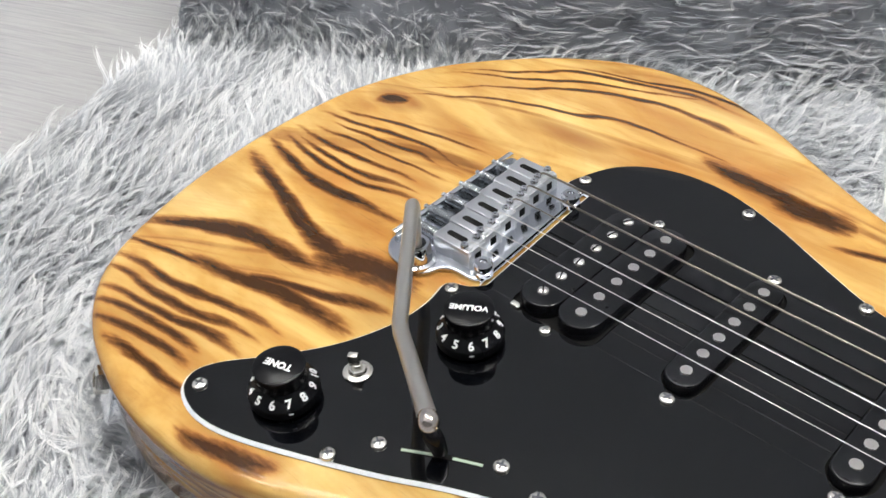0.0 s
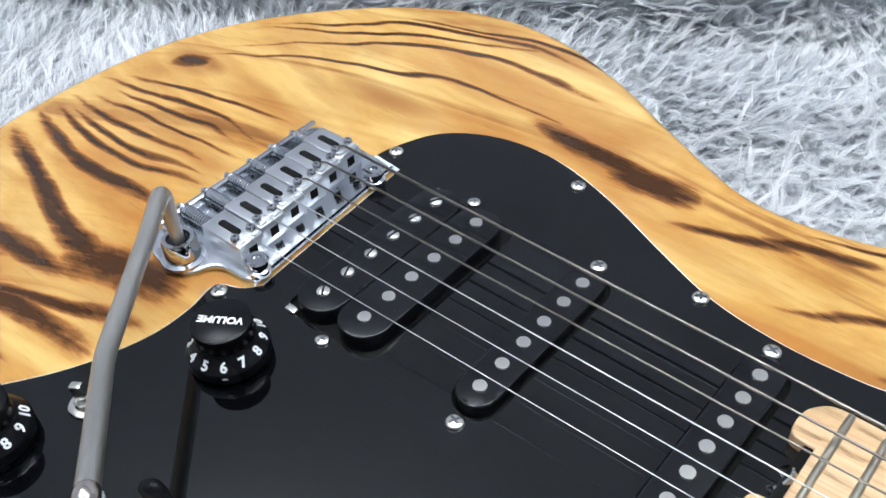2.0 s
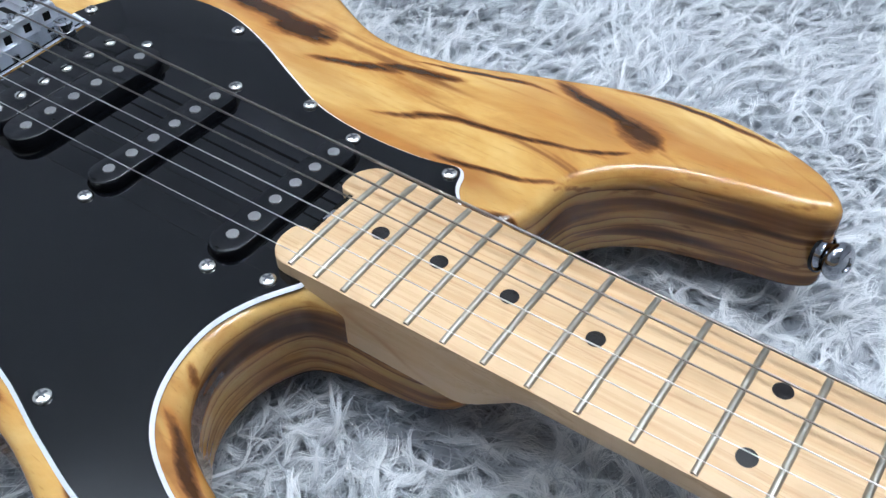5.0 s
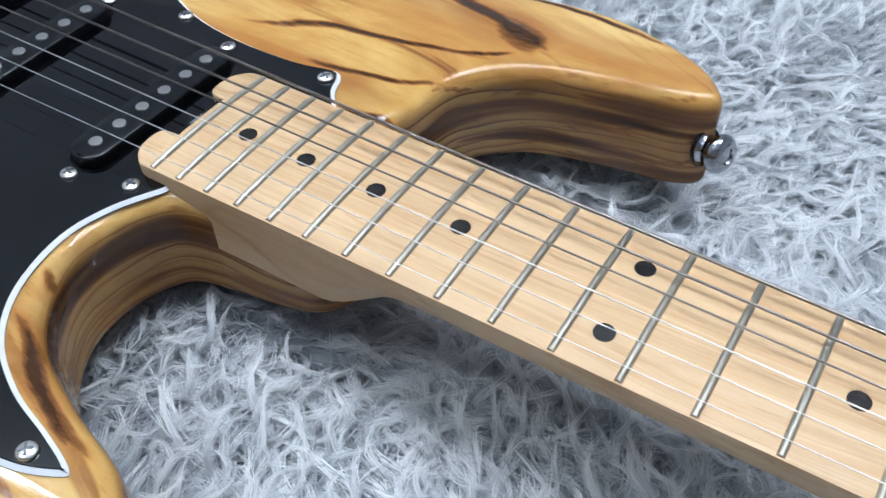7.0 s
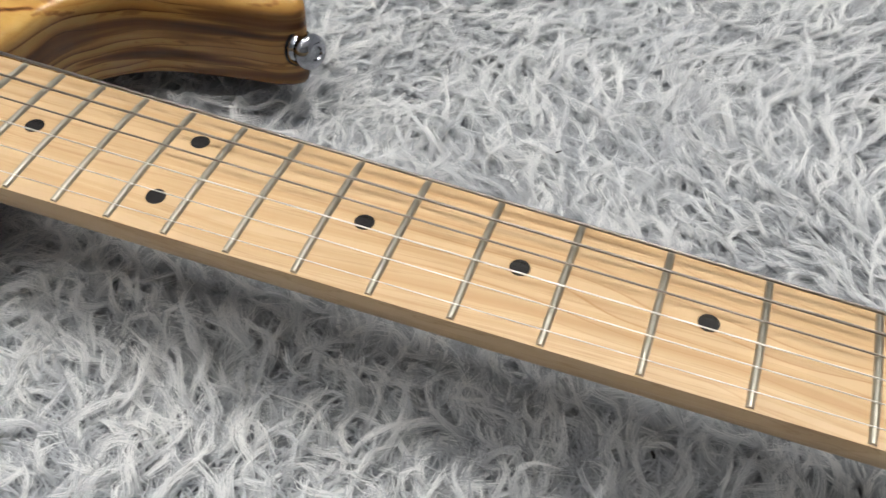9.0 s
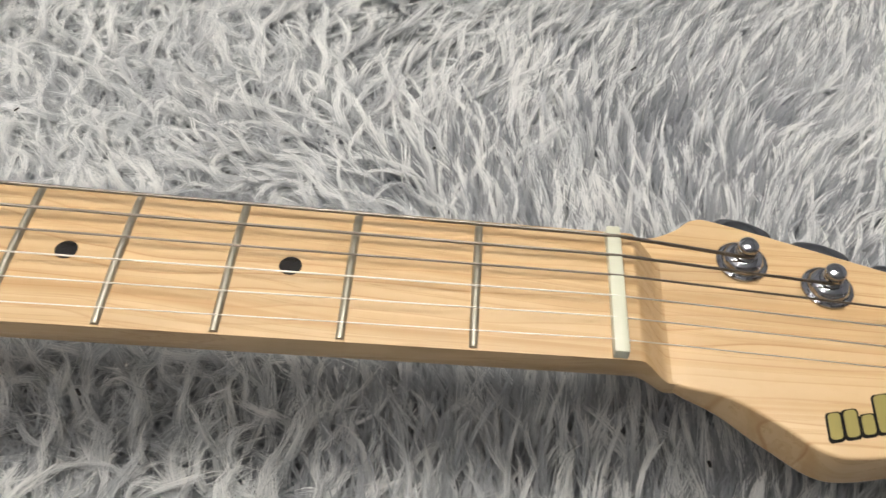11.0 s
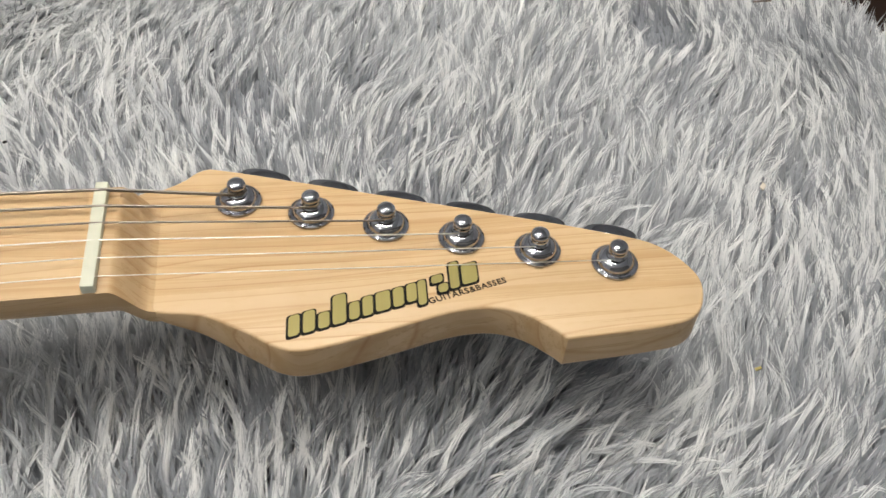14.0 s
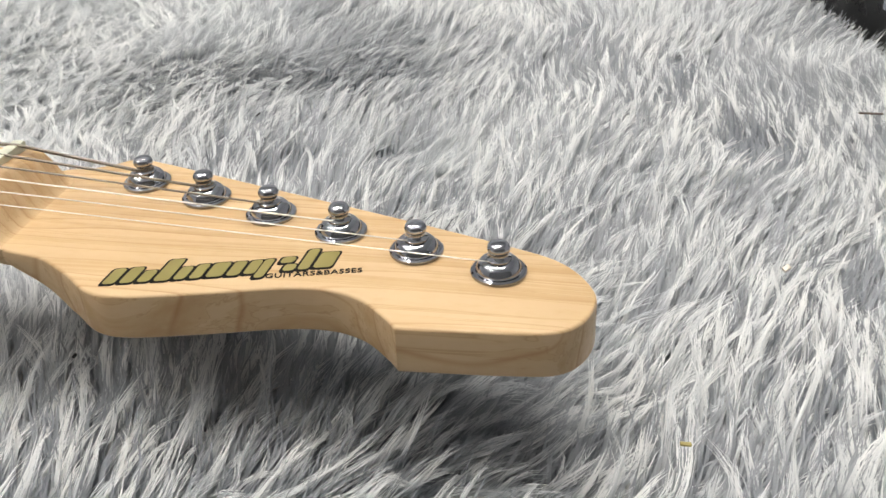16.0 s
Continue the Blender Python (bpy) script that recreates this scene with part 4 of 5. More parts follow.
bm = bmesh.new()
lathe(bm, [(0.0050, -0.006), (0.0050, 0), (0.0044, 0.0004), (0.0034, 0.0002), (0.0030, -0.003), (0, -0.003)], 20)
tr = part("truss_nut", bm, CHROME, neck, "steel truss rod adjuster", 40)
tr.matrix_basis = pose(0.1742, -0.0010, GUARD + 0.0018, 0, -50, 0)
bm = bmesh.new()
box(bm, 0.1752, 0.1788, -0.0112, 0.0112, GUARD + 0.0002, CROWN - 0.0016, 0.0006)
part("truss_recess", bm, DARK_HOLE, neck, "dark recess at the fingerboard's end")

# ---- strings ----
GAUGES = [0.00058, 0.00046, 0.00034, 0.00024, 0.00019, 0.00016]
NUT_Y = [0.0176 - 0.00704 * k for k in range(6)]
POSTS = mm([(690, 23.0), (713.6, 15.4), (737.4, 7.8), (761.2, 0.2), (785.0, -7.4), (808.8, -15.0)])
POST_TOP = 0.0688
for k in range(6):
    px, py = POSTS[k]
    sx = -0.0396 + 0.0017 * k + 0.0195
    zt = 0.0758 - 0.0002 * abs(k - 2.5) + 0.0011 + GAUGES[k]
    path = [(sx - 0.0085, STRING_Y[k], zt - 0.0045), (sx - 0.002, STRING_Y[k], zt - 0.0004), (sx, STRING_Y[k], zt), (0.6475, NUT_Y[k], CROWN + 0.0019 + GAUGES[k] * 0.4), (0.6515, NUT_Y[k], CROWN + 0.0017 + GAUGES[k] * 0.4),
            (px - 0.001, py - 0.0024, POST_TOP - 0.0027 - 0.0002 * k)]
    for j in range(1, 15):
        a = math.radians(-90 + 40 * j)
        path.append((px + 0.0026 * math.cos(a), py + 0.0026 * math.sin(a), POST_TOP - 0.0027 - 0.0002 * k - 0.00012 * j))
    bm = bmesh.new()
    tube(bm, path, GAUGES[k], 8)
    part("string", bm, WOUND_STRING if k < 3 else PLAIN_STRING, guitar, "wound steel string" if k < 3 else "thin plain steel string", 60)

# ---- tuning machines ----
tuner_parts = None


def make_tuner(x, y):
    global tuner_parts
    m = pose(x, y, 0, 0, 0, -17.5)
    if tuner_parts is None:
        bm = bmesh.new()
        z = HEAD_TOP
        lathe(bm, [(0.0074, z), (0.0076, z + 0.0004), (0.0075, z + 0.0009), (0.0070, z + 0.0013), (0.0063, z + 0.0013), (0.0061, z + 0.0015), (0.0059, z + 0.0023), (0.0055, z + 0.0031), (0.0048, z + 0.0038), (0.0037, z + 0.0042), (0, z + 0.0042)], 36)
        bush = part("tuning_machine", bm, TUNER_CHROME, guitar, "chrome tuning machine with its bushing and post", 30)
        bm = bmesh.new()
        lathe(bm, [(0.0036, z + 0.003), (0.0034, z + 0.0046), (0.0027, z + 0.0052), (0.0025, z + 0.0060), (0.0026, z + 0.0064), (0.0030, z + 0.0069), (0.0031, z + 0.0076), (0.0029, z + 0.0083), (0.0024, z + 0.0089), (0.0014, z + 0.0092), (0, z + 0.0093)], 24)
        post = part("string_post", bm, TUNER_CHROME, bush, smooth=40)
        bm = bmesh.new()
        box(bm, -0.0065, 0.0065, -0.008, 0.010, HEAD_LOW - 0.0100, HEAD_LOW + 0.0001, 0.0012)
        tube(bm, [(0.0, 0.009, HEAD_LOW - 0.0055), (0.0, 0.019, HEAD_LOW - 0.0055)], 0.0022, 10)
        gear = part("gear_housing", bm, DARK_CHROME, bush)
        bm = bmesh.new()
        ring_prism(bm, spline([(0.0105, 0.0), (0.0085, 0.0065), (0.0, 0.0085), (-0.0085, 0.0065), (-0.0105, 0.0), (-0.0085, -0.0055), (0, -0.0068), (0.0085, -0.0055)], 4), round_levels(-0.0036, 0.0036, 0.0022, 0.0022, 4))
        btn = part("tuner_button", bm, DARK_CHROME, bush, "dark chrome oval tuner button", 50)
        btn.matrix_basis = pose(0, 0.0250, HEAD_LOW - 0.0048, 90, 0, 0) @ pose(0, 0, 0, 0, 0, 0)
        tuner_parts = (bush, post, gear, btn)
        bush.matrix_basis = m
    else:
        bush = again(tuner_parts[0], m, guitar, tuner_parts[0]["label"])
        for o in tuner_parts[1:]:
            q = again(o, o.matrix_basis.copy(), bush)
            if "label" in o:
                q["label"] = o["label"]


for x, y in POSTS:
    make_tuner(x, y)


# ---- strap buttons and jack ----
def strap_button(m):
    bm = bmesh.new()
    lathe(bm, [(0.0076, 0), (0.0076, 0.0012), (0.0070, 0.0014), (0.0070, 0.0)], 24)
    felt = part("felt_washer", bm, BLACK_SATIN, None, "black felt washer")
    bm = bmesh.new()
    lathe(bm, [(0.0062, 0.001), (0.0052, 0.002), (0.0050, 0.0028), (0.0053, 0.0040), (0.0064, 0.0050), (0.0073, 0.0062), (0.0076, 0.0076), (0.0072, 0.0092), (0.0058, 0.0105), (0.0040, 0.0111), (0.0030, 0.0111), (0.0026, 0.0104), (0, 0.0104)], 28)
    ob = part("strap_button", bm, TUNER_CHROME, guitar, "chrome strap button with a black washer", 35)
    ob.matrix_basis = m
    felt.parent = ob
    return ob


strap_button(Matrix.Translation((0.3200, 0.1070, 0.0425)) @ Vector((0.92, -0.33, 0.2)).to_track_quat("Z", "Y").to_matrix().to_4x4())
strap_button(Matrix.Translation((-0.1748, 0.0, 0.0425)) @ Vector((-1, 0, 0)).to_track_quat("Z", "Y").to_matrix().to_4x4())


def jack_plate():
    out = Vector((-0.36, -0.86, 0.42))
    m = Matrix.Translation((-0.0925, -0.1635, 0.0455)) @ out.to_track_quat("Z", "Y").to_matrix().to_4x4()
    bm = bmesh.new()
    ring_prism(bm, stadium(-0.019, 0.019, -0.0125, 0.0125, 0.009), round_levels(0, 0.0042, 0, 0.0014, 3))
    ob = part("jack_plate", bm, CHROME, guitar, "chrome output jack plate on the body's edge", 35)
    ob.matrix_basis = m
    bm = bmesh.new()
    lathe(bm, [(0.0062, 0.004), (0.0062, 0.0075), (0.0050, 0.0082), (0.0036, 0.0082), (0.0034, 0.004), (0, 0.004)], 6)
    part("jack_nut", bm, NICKEL, ob, smooth=20)
    return ob


jack_plate()


# ---- print on the headstock: plain slanted shapes, and the small line of words ----
def make_print():
    base = Matrix.Translation((0.7045, -0.0345, HEAD_TOP)) @ pose(0, 0, 0, 0, 0, 13.6)
    shapes = [(0.0, 3.6, 0.0, 7.4), (4.7, 8.5, 0.0, 7.6), (9.6, 13.2, 0.0, 5.6), (14.2, 18.6, 0.0, 10.6), (19.6, 23.0, 0.2, 6.4), (24.0, 27.4, 0.2, 7.2), (28.4, 33.2, 0.4, 7.4), (34.2, 37.8, 0.4, 7.4),
              (38.8, 42.2, 0.8, 7.6), (42.6, 45.4, -1.4, 7.8), (47.4, 51.4, 5.2, 8.2), (49.6, 53.0, 1.2, 4.4), (53.8, 57.0, 1.4, 11.6), (58.0, 63.4, 1.8, 9.6)]
    top = None
    for name, grow, z, mat, label in (("logo_outline", 0.0006, 0.00008, LOGO_BLACK, "black outline of the printed emblem"), ("logo", 0.0, 0.00016, GOLD, "olive gold printed emblem of slanted rounded shapes")):
        bm = bmesh.new()
        for i, (u0, u1, v0, v1) in enumerate(shapes):
            pts = []
            for u, v in stadium(u0 / 1042 - grow, u1 / 1042 + grow, v0 / 1000 - grow, v1 / 1000 + grow, 0.0011, 5):
                pts.append((u + 0.30 * v - 0.0002 * (grow > 0), v - 0.0003 * (grow > 0)))
            ring_prism(bm, pts, [(0, 0), (0, z + 0.000004 * i)], True, False)
        ob = part(name, bm, mat, top or guitar, label, 0)
        if top is None:
            ob.matrix_basis = base
            top = ob
    bm = lettering("GUITARS&BASSES", 0.0031, 0.00012, 1.1, 0.00006)
    w = part("word_line", bm, LOGO_BLACK, top, "small dark printed words", 0)
    w.matrix_basis = Matrix.Translation((0.0568, -0.0008, 0.0)) @ pose(0, 0, 0, 0, 0, 0.5)


make_print()


# ---- the fur rug ----
RUG_A = (-0.366, 1.028)
RUG_N, RUG_U = np.array((0.942, 0.335)), np.array((-0.335, 0.942))
FOLD_P, FOLD_N = np.array((-0.130, 0.196)), np.array((-0.496, 0.868))
RNG = np.random.default_rng(7)


def smooth_noise(x, y, scale, seed):
    """Soft value noise on arrays, about -1 to 1."""
    r = np.random.default_rng(seed)
    g = r.uniform(-1, 1, (64, 64))
    u, v = x / scale + 200.5, y / scale + 200.5
    i, j = np.floor(u).astype(int), np.floor(v).astype(int)
    f, h = u - i, v - j
    f, h = f * f * (3 - 2 * f), h * h * (3 - 2 * h)
    a = g[i % 64, j % 64] * (1 - f) + g[(i + 1) % 64, j % 64] * f
    b = g[i % 64, (j + 1) % 64] * (1 - f) + g[(i + 1) % 64, (j + 1) % 64] * f
    return a * (1 - h) + b * h


def rug_height(x, y):
    d = (x - FOLD_P[0]) * FOLD_N[0] + (y - FOLD_P[1]) * FOLD_N[1] + 0.014 * smooth_noise(x, y, 0.17, 3)
    up = np.clip(d, 0, 0.062)
    rise = np.where(up < 0.04, up ** 2 / 0.08, up - 0.02) * 3.2
    flat = 0.0016 * smooth_noise(x, y, 0.07, 4) + 0.0014
    bulge = 0.011 * np.exp(-((x - 0.225) / 0.055) ** 2 - ((y + 0.045) / 0.030) ** 2)
    return rise + bulge + np.maximum(flat, 0.0002) + 0.002


def make_rug():
    bm = bmesh.new()
    na, nb = 120, 90
    aa, bb = np.linspace(RUG_A[0], RUG_A[1], na), np.linspace(-0.62, 0.66, nb)
    grid = []
    for a in aa:
        row = []
        for b in bb:
            p = a * RUG_N + b * RUG_U
            row.append(bm.verts.new((p[0], p[1], float(rug_height(np.array(p[0]), np.array(p[1]))))))
        grid.append(row)
    for i in range(na - 1):
        for j in range(nb - 1):
            bm.faces.new((grid[i][j], grid[i + 1][j], grid[i + 1][j + 1], grid[i][j + 1]))
    r = bmesh.ops.extrude_face_region(bm, geom=list(bm.faces))
    for v in r["geom"]:
        if isinstance(v, bmesh.types.BMVert):
            v.co.z -= 0.002
    ob = part("fur_rug", bm, BACKING, None, smooth=60)
    return tagged(ob, "shaggy grey and white fur rug, rumpled on the floor", "rug")


rug = make_rug()


def raster(lines, step=0.001, x0=-0.25, y0=-0.25, w=1150, h=500):
    """A mask, one millimetre a cell, of the insides of the outlines."""
    mask = np.zeros((w, h), bool)
    ys = y0 + (np.arange(h) + 0.5) * step
    for line in lines:
        p = np.array(line)
        q = np.roll(p, -1, 0)
        m = np.zeros((w, h), bool)
        for j, yy in enumerate(ys):
            c = (p[:, 1] > yy) != (q[:, 1] > yy)
            if not c.any():
                continue
            xs = np.sort(p[c, 0] + (yy - p[c, 1]) * (q[c, 0] - p[c, 0]) / (q[c, 1] - p[c, 1]))
            for a, b in zip(xs[::2], xs[1::2]):
                m[max(0, int((a - x0) / step)):max(0, int((b - x0) / step)), j] = True
        mask |= m
    return mask


MASK = raster([inset(BODY_LINE, -0.0015), [(0.19, -0.030), (0.26, -0.027), (0.26, 0.03), (0.19, 0.033)]])
MASK_HEAD = raster([inset(HEAD_LINE, -0.001), [(0.24, -0.026), (0.67, -0.022), (0.67, 0.022), (0.24, 0.026)]])


MASK_CORE = raster([inset(BODY_LINE, 0.012)])


def inside(mask, x, y):
    i = np.clip(((x + 0.25) / 0.001).astype(int), 0, mask.shape[0] - 1)
    j = np.clip(((y + 0.25) / 0.001).astype(int), 0, mask.shape[1] - 1)
    return mask[i, j]


def frame_of(x, y):
    """Ground point and normal under x, y."""
    e = 0.004
    z = rug_height(x, y)
    gx, gy = (rug_height(x + e, y) - z) / e, (rug_height(x, y + e) - z) / e
    nrm = np.stack([-gx, -gy, np.ones(len(x))], 1)
    return np.stack([x, y, z], 1), nrm / np.linalg.norm(nrm, axis=1)[:, None]


def scatter(count, keep, b_range=(-0.60, 0.64)):
    a, b = RNG.uniform(RUG_A[0], RUG_A[1], count), RNG.uniform(*b_range, count)
    x, y = a * RUG_N[0] + b * RUG_U[0], a * RUG_N[1] + b * RUG_U[1]
    k = keep(x, y)
    return x[k], y[k]


def comb(x, y):
    """The way the fur leans, and how wildly: swirled round the body and the neck, in slow waves by the headstock."""
    wild = np.interp(x, [-0.3, 0.0, 0.2, 0.5, 0.68], [0.75, 0.8, 1.3, 1.2, 0.8])
    return 1.2 + wild * (1.5 * smooth_noise(x, y, 0.15, 11) + 0.9 * smooth_noise(x, y, 0.055, 12) + 0.35 * smooth_noise(x, y, 0.02, 13)), wild


def grow(root, nrm, turn, rise, fall, curl, length, steps, swing=0.0, phase=0.0):
    """Hairs of several steps that leave the ground at the angle rise, droop by fall and turn by curl on the way."""
    n = len(root)
    pts = np.zeros((n, steps + 1, 3))
    pts[:, 0] = root
    for i in range(steps):
        s = (i + 0.5) / steps
        az, el = turn + curl * (s - 0.3) + swing * np.sin(5.2 * s + phase), rise - fall * s ** 0.8
        d = np.stack([np.cos(az) * np.cos(el), np.sin(az) * np.cos(el), np.zeros(n)], 1)
        d -= nrm * (d * nrm).sum(1)[:, None]
        d += nrm * np.sin(el)[:, None]
        pts[:, i + 1] = pts[:, i] + d * (length / steps)[:, None]
        low = rug_height(pts[:, i + 1, 0], pts[:, i + 1, 1]) + 0.003
        pts[:, i + 1, 2] = np.maximum(pts[:, i + 1, 2], low)
    return pts


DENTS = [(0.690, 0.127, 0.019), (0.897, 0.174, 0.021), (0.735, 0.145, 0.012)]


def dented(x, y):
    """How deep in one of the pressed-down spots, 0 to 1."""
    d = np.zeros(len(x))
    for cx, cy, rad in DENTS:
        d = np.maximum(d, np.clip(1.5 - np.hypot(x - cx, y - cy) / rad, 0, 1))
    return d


def spread(mask, cells=14):
    """The mask, softened over some millimetres."""
    f = mask.astype(float)
    for axis in (0, 1):
        for _ in range(2):
            c = np.cumsum(f, axis=axis)
            f = (np.roll(c, -cells, axis) - np.roll(c, cells, axis)) / (2 * cells)
    f[:60], f[-60:], f[:, :30], f[:, -30:] = 0, 0, 0, 0
    return np.clip(f, 0, 1)


SOFT = spread(MASK)
SOFT_X, SOFT_Y = np.gradient(SOFT)


def turned_away(x, y, turn):
    """Fur beside the body leans away from it."""
    w = np.clip(inside(SOFT, x, y) * 2.4, 0, 1) * ~inside(MASK, x, y)
    gx, gy = inside(SOFT_X, x, y), inside(SOFT_Y, x, y)
    g = np.hypot(gx, gy) + 1e-9
    return np.arctan2((1 - w) * np.sin(turn) - 1.6 * w * gy / g, (1 - w) * np.cos(turn) - 1.6 * w * gx / g)


def underfur(count, keep, width, tall=1.0, mess=0.0):
    """Short hair; mess lays it down in all directions."""
    x, y = scatter(count, keep)
    n = len(x)
    root, nrm = frame_of(x, y)
    turn = turned_away(x, y, comb(x, y)[0] + RNG.normal(0, 0.4 + 1.1 * mess, n))
    pts = grow(root, nrm, turn, RNG.normal(1.25 - 0.35 * mess, 0.18 + 0.1 * mess, n), RNG.normal(0.6 + 0.5 * mess, 0.2, n), RNG.normal(0, 0.25 + mess, n), tall * RNG.uniform(0.011, 0.020, n) * np.interp(x, [0.0, 0.12, 0.5, 0.62], [1.0, 0.95, 0.95, 1.0]) * (1 - 0.5 * dented(x, y)), 2)
    # underfur tone: shade of gaps, dents and valleys put into the colour
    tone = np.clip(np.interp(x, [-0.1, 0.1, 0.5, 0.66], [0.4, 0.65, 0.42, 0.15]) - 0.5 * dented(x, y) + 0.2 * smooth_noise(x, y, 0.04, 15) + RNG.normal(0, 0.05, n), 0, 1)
    return pts, width * RNG.uniform(0.7, 1.3, n), tone


def locks(step, hairs, keep, width, tall=1.0):
    """Locks of long hair: one bundle a cell, whose hairs start apart and run together towards a common tip."""
    a, b = np.meshgrid(np.arange(RUG_A[0], RUG_A[1], step), np.arange(-0.60, 0.64, step), indexing="ij")
    a, b = a.ravel() + RNG.normal(0, 0.33 * step, a.size), b.ravel() + RNG.normal(0, 0.33 * step, b.size)
    x, y = a * RUG_N[0] + b * RUG_U[0], a * RUG_N[1] + b * RUG_U[1]
    thin = np.interp(x, [0.55, 0.68], [0.0, 1.0]) * np.clip(0.2 + 0.5 * smooth_noise(x, y, 0.022, 51), 0, 0.75)
    ok = keep(x, y) & (RNG.uniform(0, 1, len(x)) > np.maximum(0.95 * dented(x, y), thin))
    x, y = x[ok], y[ok]
    m = len(x)
    root, nrm = frame_of(x, y)
    way, wild = comb(x, y)
    loose = np.interp(x, [-0.1, 0.12, 0.5, 0.66], [0.35, 1.0, 1.0, 0.1])
    turn = way + RNG.normal(0, 0.30, m) * wild + RNG.normal(0, 0.5, m) * loose
    turn = turned_away(x, y, turn)
    rise = np.clip(RNG.normal(0.96, 0.15, m) - 0.26 * loose, 0.4, 1.45)
    fall = np.clip(RNG.normal(0.78, 0.22, m) + 0.05 * loose, 0.2, 1.7)
    curl = RNG.normal(0, 0.7, m) + (1.2 * smooth_noise(x, y, 0.025, 21) + RNG.normal(0, 1.3, m)) * loose
    length = tall * np.clip(RNG.normal(0.030, 0.005, m) + 0.004 * smooth_noise(x, y, 0.07, 14) + np.interp(x, [0.55, 0.68], [0.0, -0.0045]), 0.016, 0.042)
    length *= np.interp(x * RUG_N[0] + y * RUG_N[1], [RUG_A[1] - 0.04, RUG_A[1]], [1.0, 0.85])
    mid = grow(root, nrm, turn, rise, fall, curl, length, 5, RNG.normal(0.15, 0.1, m) + 0.66 * loose, RNG.uniform(0, 6.28, m))
    # broad waves of tone paint in the shade of dips between the locks
    tone = np.clip(0.72 + 0.08 * loose - np.interp(x, [0.28, 0.45, 0.64, 0.72], [0, 0.16, 0.16, 0]) + 0.26 * smooth_noise(x, y, 0.045, 15) + RNG.normal(0, 0.16, m), 0, 1)
    pinch = RNG.uniform(0.05, 0.42, m) * (1 - 0.65 * loose)
    bulk = RNG.uniform(0.4, 1.15, m) * loose + (1 - loose)
    out, wd, tn = [], [], []
    rows = np.arange(m)
    for h in range(hairs):
        off = RNG.normal(0, step * 0.30, (m, 3)) * bulk[:, None]
        off[:, 2] *= 0.3
        stray = RNG.normal(0, step * 0.10, (m, 3)) * np.where(RNG.uniform(0, 1, m) < 0.2 + 0.15 * loose, 3.0 + loose, 1.0)[:, None]
        reach = RNG.uniform(0.68 - 0.2 * loose, 1.05, m)
        hair = np.zeros_like(mid)
        for i in range(6):
            s = np.minimum(i / 5 * reach, 0.9999) * 5
            k = s.astype(int)
            f = (s - k)[:, None]
            near = mid[rows, k] * (1 - f) + mid[rows, k + 1] * f
            hair[:, i] = near + off * (1 - (1 - pinch) * (i / 5) ** 0.8)[:, None] + stray * (i / 5) ** 2
        hair[:, 0, 2] = root[:, 2]
        out.append(hair)
        wd.append(width * RNG.uniform(0.6, 1.35, m))
        tn.append(np.clip(tone + RNG.normal(0, 0.2, m), 0, 1))
    return np.concatenate(out), np.concatenate(wd), np.concatenate(tn)


def clear(pts, wd, tone):
    """Drops hairs that would run through the guitar."""
    bad = np.zeros(len(pts), bool)
    for i in range(pts.shape[1]):
        x, y, z = pts[:, i, 0], pts[:, i, 1], pts[:, i, 2]
        bad |= inside(MASK, x, y) & (z > BACK - 0.001)
        bad |= inside(MASK_HEAD, x, y) & (z > 0.036)
    ok = ~bad
    return pts[ok], wd[ok], tone[ok]


def pile(name, hairs, label, material):
    """All hairs of one kind as tapering blades in one mesh."""
    pts, wd, tone = hairs
    n, k = pts.shape[:2]
    d = np.gradient(pts, axis=1)
    wv = np.stack([-d[..., 1], d[..., 0], np.zeros((n, k))], 2)
    wv /= np.linalg.norm(wv, axis=2)[..., None] + 1e-9
    spin = RNG.normal(0, 0.12, n)[:, None]
    wv[..., 2] += np.tan(np.clip(spin, -1.2, 1.2))
    wv /= np.linalg.norm(wv, axis=2)[..., None]
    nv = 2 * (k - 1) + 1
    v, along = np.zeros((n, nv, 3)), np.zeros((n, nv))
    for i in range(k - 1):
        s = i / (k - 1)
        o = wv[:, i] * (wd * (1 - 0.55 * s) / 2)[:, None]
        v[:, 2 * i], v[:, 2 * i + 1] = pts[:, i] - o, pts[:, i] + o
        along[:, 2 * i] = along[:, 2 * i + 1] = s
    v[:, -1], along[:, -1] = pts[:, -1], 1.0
    pat, st = [], []
    for i in range(k - 2):
        st.append(len(pat))
        pat += [2 * i, 2 * i + 1, 2 * i + 3, 2 * i + 2]
    st.append(len(pat))
    pat += [nv - 3, nv - 2, nv - 1]
    loops = ((np.arange(n) * nv)[:, None] + np.array([pat])).ravel().astype(np.int32)
    starts = ((np.arange(n) * len(pat))[:, None] + np.array([st])).ravel().astype(np.int32)
    me = bpy.data.meshes.new(name)
    me.vertices.add(n * nv)
    me.vertices.foreach_set("co", v.ravel().astype(np.float32))
    me.loops.add(len(loops))
    me.loops.foreach_set("vertex_index", loops)
    me.polygons.add(len(starts))
    me.polygons.foreach_set("loop_start", starts)
    me.update(calc_edges=True)
    me.polygons.foreach_set("use_smooth", np.ones(len(starts), bool))
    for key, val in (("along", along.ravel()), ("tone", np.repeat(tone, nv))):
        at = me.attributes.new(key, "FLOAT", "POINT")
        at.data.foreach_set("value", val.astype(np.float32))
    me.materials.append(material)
    ob = new(name, me)
    ob.parent = rug
    return tagged(ob, label, kind="stuff")


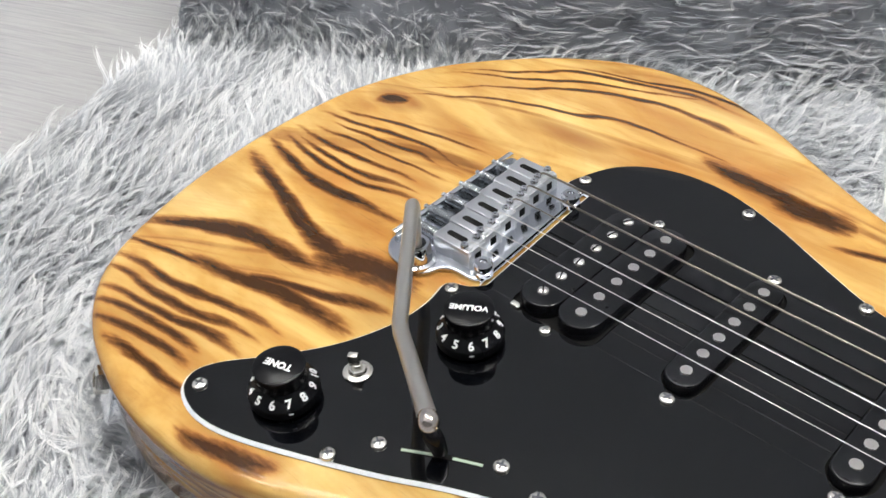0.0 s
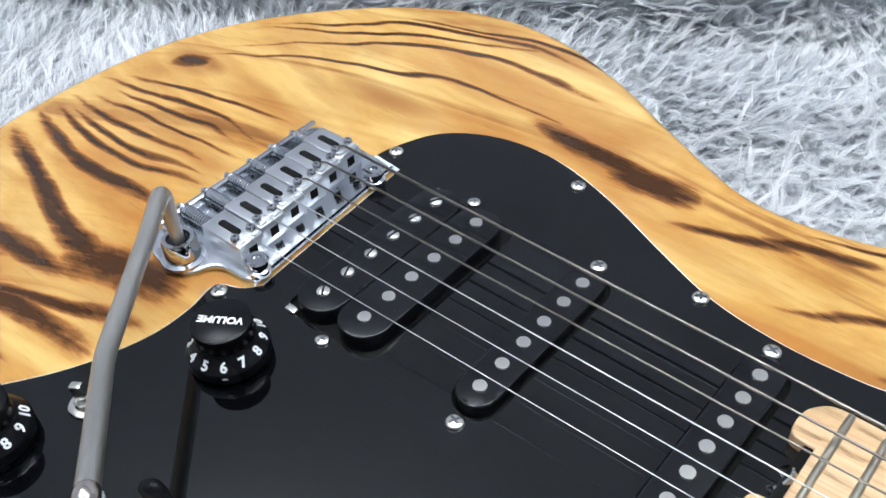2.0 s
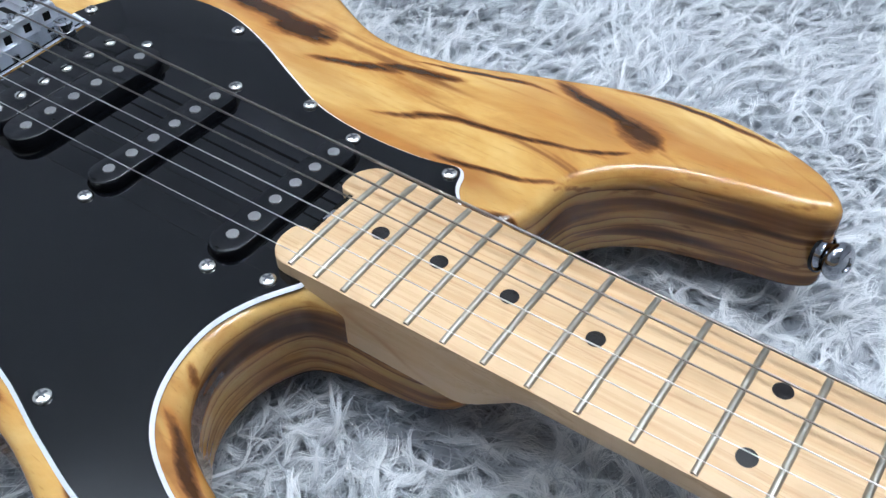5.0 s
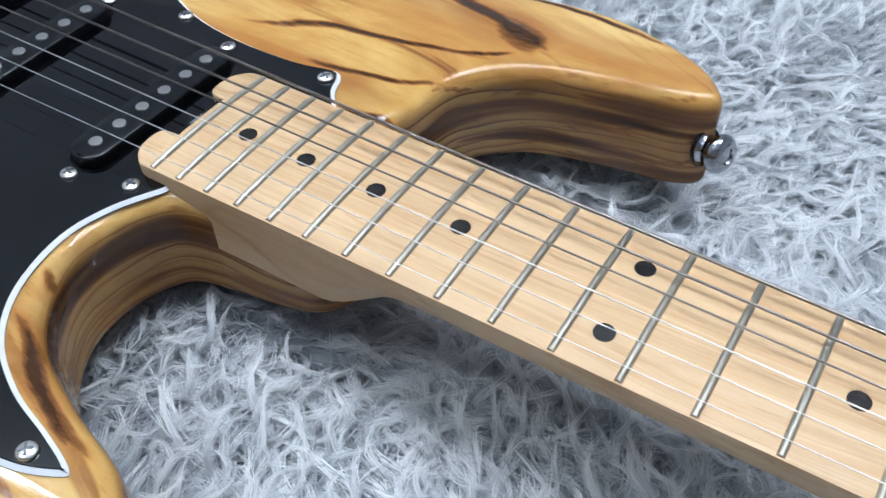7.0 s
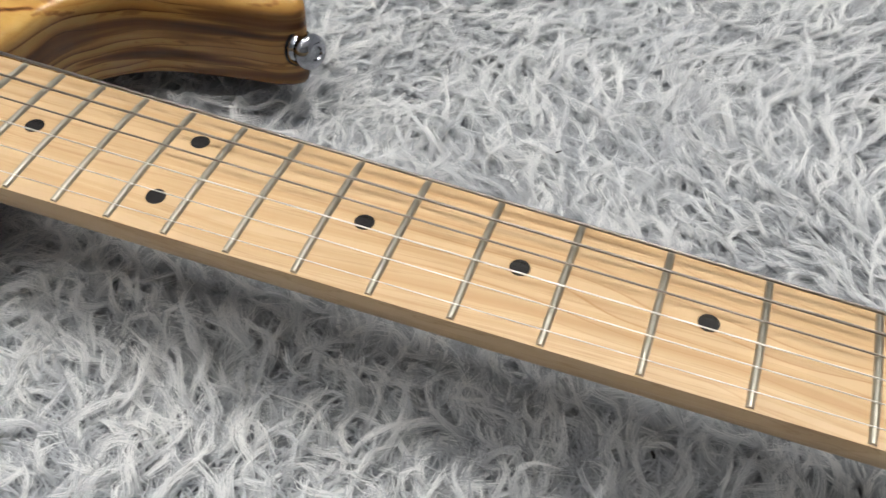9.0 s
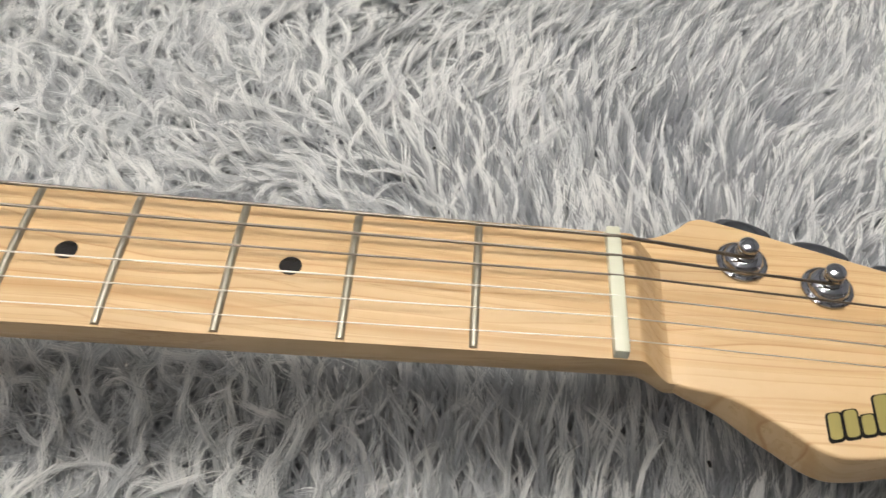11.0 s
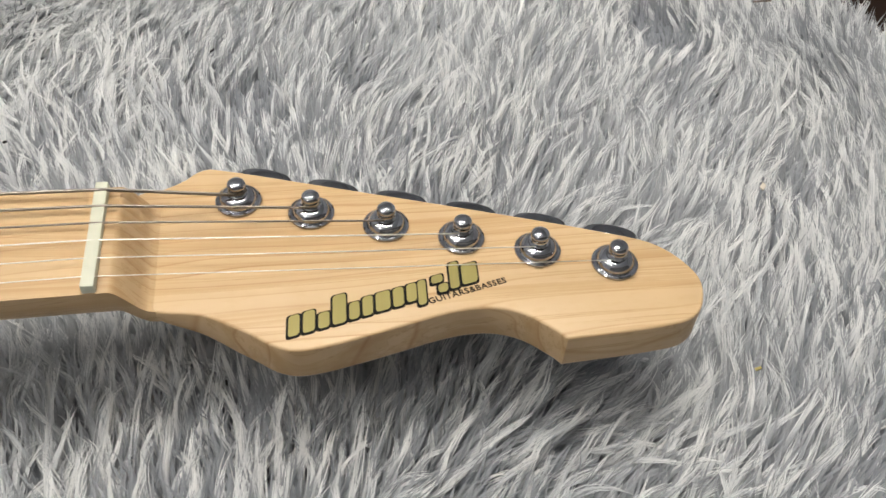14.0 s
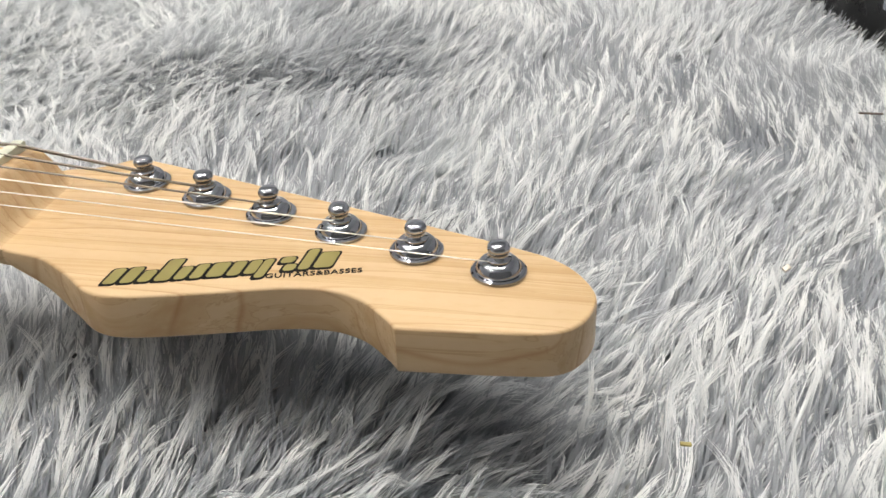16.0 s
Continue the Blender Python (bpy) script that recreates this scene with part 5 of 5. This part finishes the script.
def near_zone(x, y):
    low = np.interp(x, [-0.6, -0.4, -0.1, 0.1, 0.4, 1.1], [-0.10, -0.14, -0.25, -0.17, -0.11, -0.11])
    high = np.interp(x, [-0.6, -0.2, 0.0, 0.3, 1.1], [0.12, 0.42, 0.46, 0.40, 0.44])
    return (y > low) & (y < high) & ~(inside(MASK, x, y) & inside(MASK_CORE, x, y))


def far_zone(x, y):
    return ~near_zone(x, y)


def join(*sets):
    return tuple(np.concatenate([s[i] for s in sets]) for i in range(3))


def curly_zone(x, y):
    edge = 0.05 * smooth_noise(x, y, 0.05, 41)
    return near_zone(x, y) & (x + edge > 0.07) & (x + edge < 0.57)


def plain_zone(x, y):
    return near_zone(x, y) & ~curly_zone(x, y)


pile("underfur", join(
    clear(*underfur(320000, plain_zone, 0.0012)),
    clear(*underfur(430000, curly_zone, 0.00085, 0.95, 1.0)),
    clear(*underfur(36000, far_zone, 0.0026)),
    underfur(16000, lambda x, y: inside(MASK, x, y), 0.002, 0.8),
), "short dense blue-grey underfur, shade of dents and gaps in its colour", UNDERFUR)
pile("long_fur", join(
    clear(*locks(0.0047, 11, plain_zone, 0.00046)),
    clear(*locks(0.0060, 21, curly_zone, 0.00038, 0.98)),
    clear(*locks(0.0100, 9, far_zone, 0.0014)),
), "long soft white locks of fur, roots darkened as shade", FUR)


# ---- beside the rug: another guitar and a black case ----
def other_guitar():
    thing = empty("sunburst_guitar")
    tagged(thing, "amber brown guitar body with cream binding lying beside the rug", "guitar")
    line = spline([(1.046, 0.241), (1.016, 0.238), (1.004, 0.226), (1.018, 0.170), (1.054, 0.110), (1.130, 0.085), (1.220, 0.105), (1.290, 0.155), (1.300, 0.210), (1.250, 0.250), (1.170, 0.243), (1.110, 0.244)], 7)
    if area2(line) < 0:
        line.reverse()
    bm = bmesh.new()
    ring_prism(bm, line, round_levels(0.0, 0.028, 0.003, 0.0, 3))
    part("body", bm, DARK_VARNISH, thing, "dark brown varnished sides", 40)
    bm = bmesh.new()
    ring_prism(bm, inset(line, -0.0004), [(0, 0.0276), (0, 0.0282), (0.0006, 0.0286)], False, False)
    part("binding", bm, CREAM, thing, "thin cream binding", 40)
    bm = bmesh.new()
    ring_prism(bm, inset(line, 0.0012), [(0, 0.0275), (0, 0.0284)])
    part("top", bm, AMBER, thing, "glossy amber brown top", 40)


def black_case():
    thing = empty("guitar_case")
    tagged(thing, "shiny black guitar case with chrome latches on the floor", "case")
    m = pose(1.150, 0.420, 0, 0, 0, ROOM_TURN)
    pts = stadium(-0.195, 0.25, -0.115, 0.16, 0.03, 6)
    for name, z0, z1, lab in (("lower_shell", 0.0, 0.048, "black textured lower shell"), ("lid", 0.051, 0.085, "black textured lid")):
        bm = bmesh.new()
        ring_prism(bm, pts, round_levels(z0, z1, 0.004, 0.006, 4))
        part(name, bm, CASE_BLACK, thing, lab, 40).matrix_basis = m
    bm = bmesh.new()
    ring_prism(bm, inset(pts, -0.0012), round_levels(0.0485, 0.0505, 0.0006, 0.0006, 2))
    part("metal_rim", bm, SATIN_CHROME, thing, "thin metal rim", 40).matrix_basis = m
    first_latch = None
    for y in (-0.055, 0.045):
        k = m @ pose(-0.195, y, 0.05)
        if first_latch is None:
            bm = bmesh.new()
            box(bm, -0.004, 0.001, -0.017, 0.017, -0.018, 0.016, 0.0015)
            tube(bm, [(-0.004, -0.012, -0.004), (-0.009, -0.010, -0.006), (-0.009, 0.010, -0.006), (-0.004, 0.012, -0.004)], 0.0016, 8)
            first_latch = part("latch", bm, CHROME, thing, "chrome latch", 40)
            first_latch.matrix_basis = k
        else:
            again(first_latch, k, thing, "chrome latch")


DARK_VARNISH = plain("dark_brown_varnish", (0.030, 0.012, 0.006), 0.38, wear=0.3, coat=0.1, gloss=0.25)
AMBER = plain("amber_varnish", (0.16, 0.065, 0.014), 0.2, wear=0.35, scale=30, coat=0.7)
CREAM = plain("cream_binding", (0.40, 0.31, 0.17), 0.35)
CASE_BLACK = plain("black_vinyl", (0.012, 0.012, 0.013), 0.28, wear=0.3, scale=500)
other_guitar()
black_case()


# ---- scraps caught in the fur ----
def scrap(name, x, y, z, size, turn, mat, label, thick=0.0007):
    bm = bmesh.new()
    box(bm, -size[0] / 2, size[0] / 2, -size[1] / 2, size[1] / 2, 0, thick, thick * 0.25)
    for v in bm.verts:
        v.co.z += 0.0006 * math.sin(v.co.x / max(size[0], 1e-4) * 3 + turn)
        v.co.y += 0.25 * size[1] * math.sin(v.co.x / max(size[0], 1e-4) * 4)
    ob = part(name, bm, mat, None, "", 40)
    ob.matrix_world = pose(x, y, z, 10, 4, turn)
    return tagged(ob, label, "scrap", "scraps in the fur")


SCRAP_DARK = plain("dark_scrap", (0.03, 0.028, 0.03), 0.7)
SCRAP_YELLOW = plain("yellow_straw", (0.50, 0.42, 0.16), 0.6)
SCRAP_BROWN = plain("brown_staple", (0.16, 0.12, 0.10), 0.5)
SCRAP_PALE = plain("pale_lint", (0.80, 0.72, 0.62), 0.8)
for k, (x, y) in enumerate([(0.674, 0.153), (0.595, 0.097), (0.683, -0.026), (0.497, -0.018), (0.435, 0.102), (0.253, -0.079)]):
    scrap("dark_scrap", x, y, 0.0275, (0.0019, 0.0009), 40 * k, SCRAP_DARK, "tiny dark crumb caught in the fur")
scrap("straw_bit", 0.859, -0.039, 0.0285, (0.0032, 0.0011), 10, SCRAP_YELLOW, "small yellow bit of straw in the fur")
scrap("staple", 0.943, 0.174, 0.030, (0.0105, 0.0008), 8, SCRAP_BROWN, "thin brown bent staple lying in the fur")
scrap("pale_lint", 0.893, 0.045, 0.030, (0.0030, 0.0020), 30, SCRAP_PALE, "pale crumb of lint on the fur")
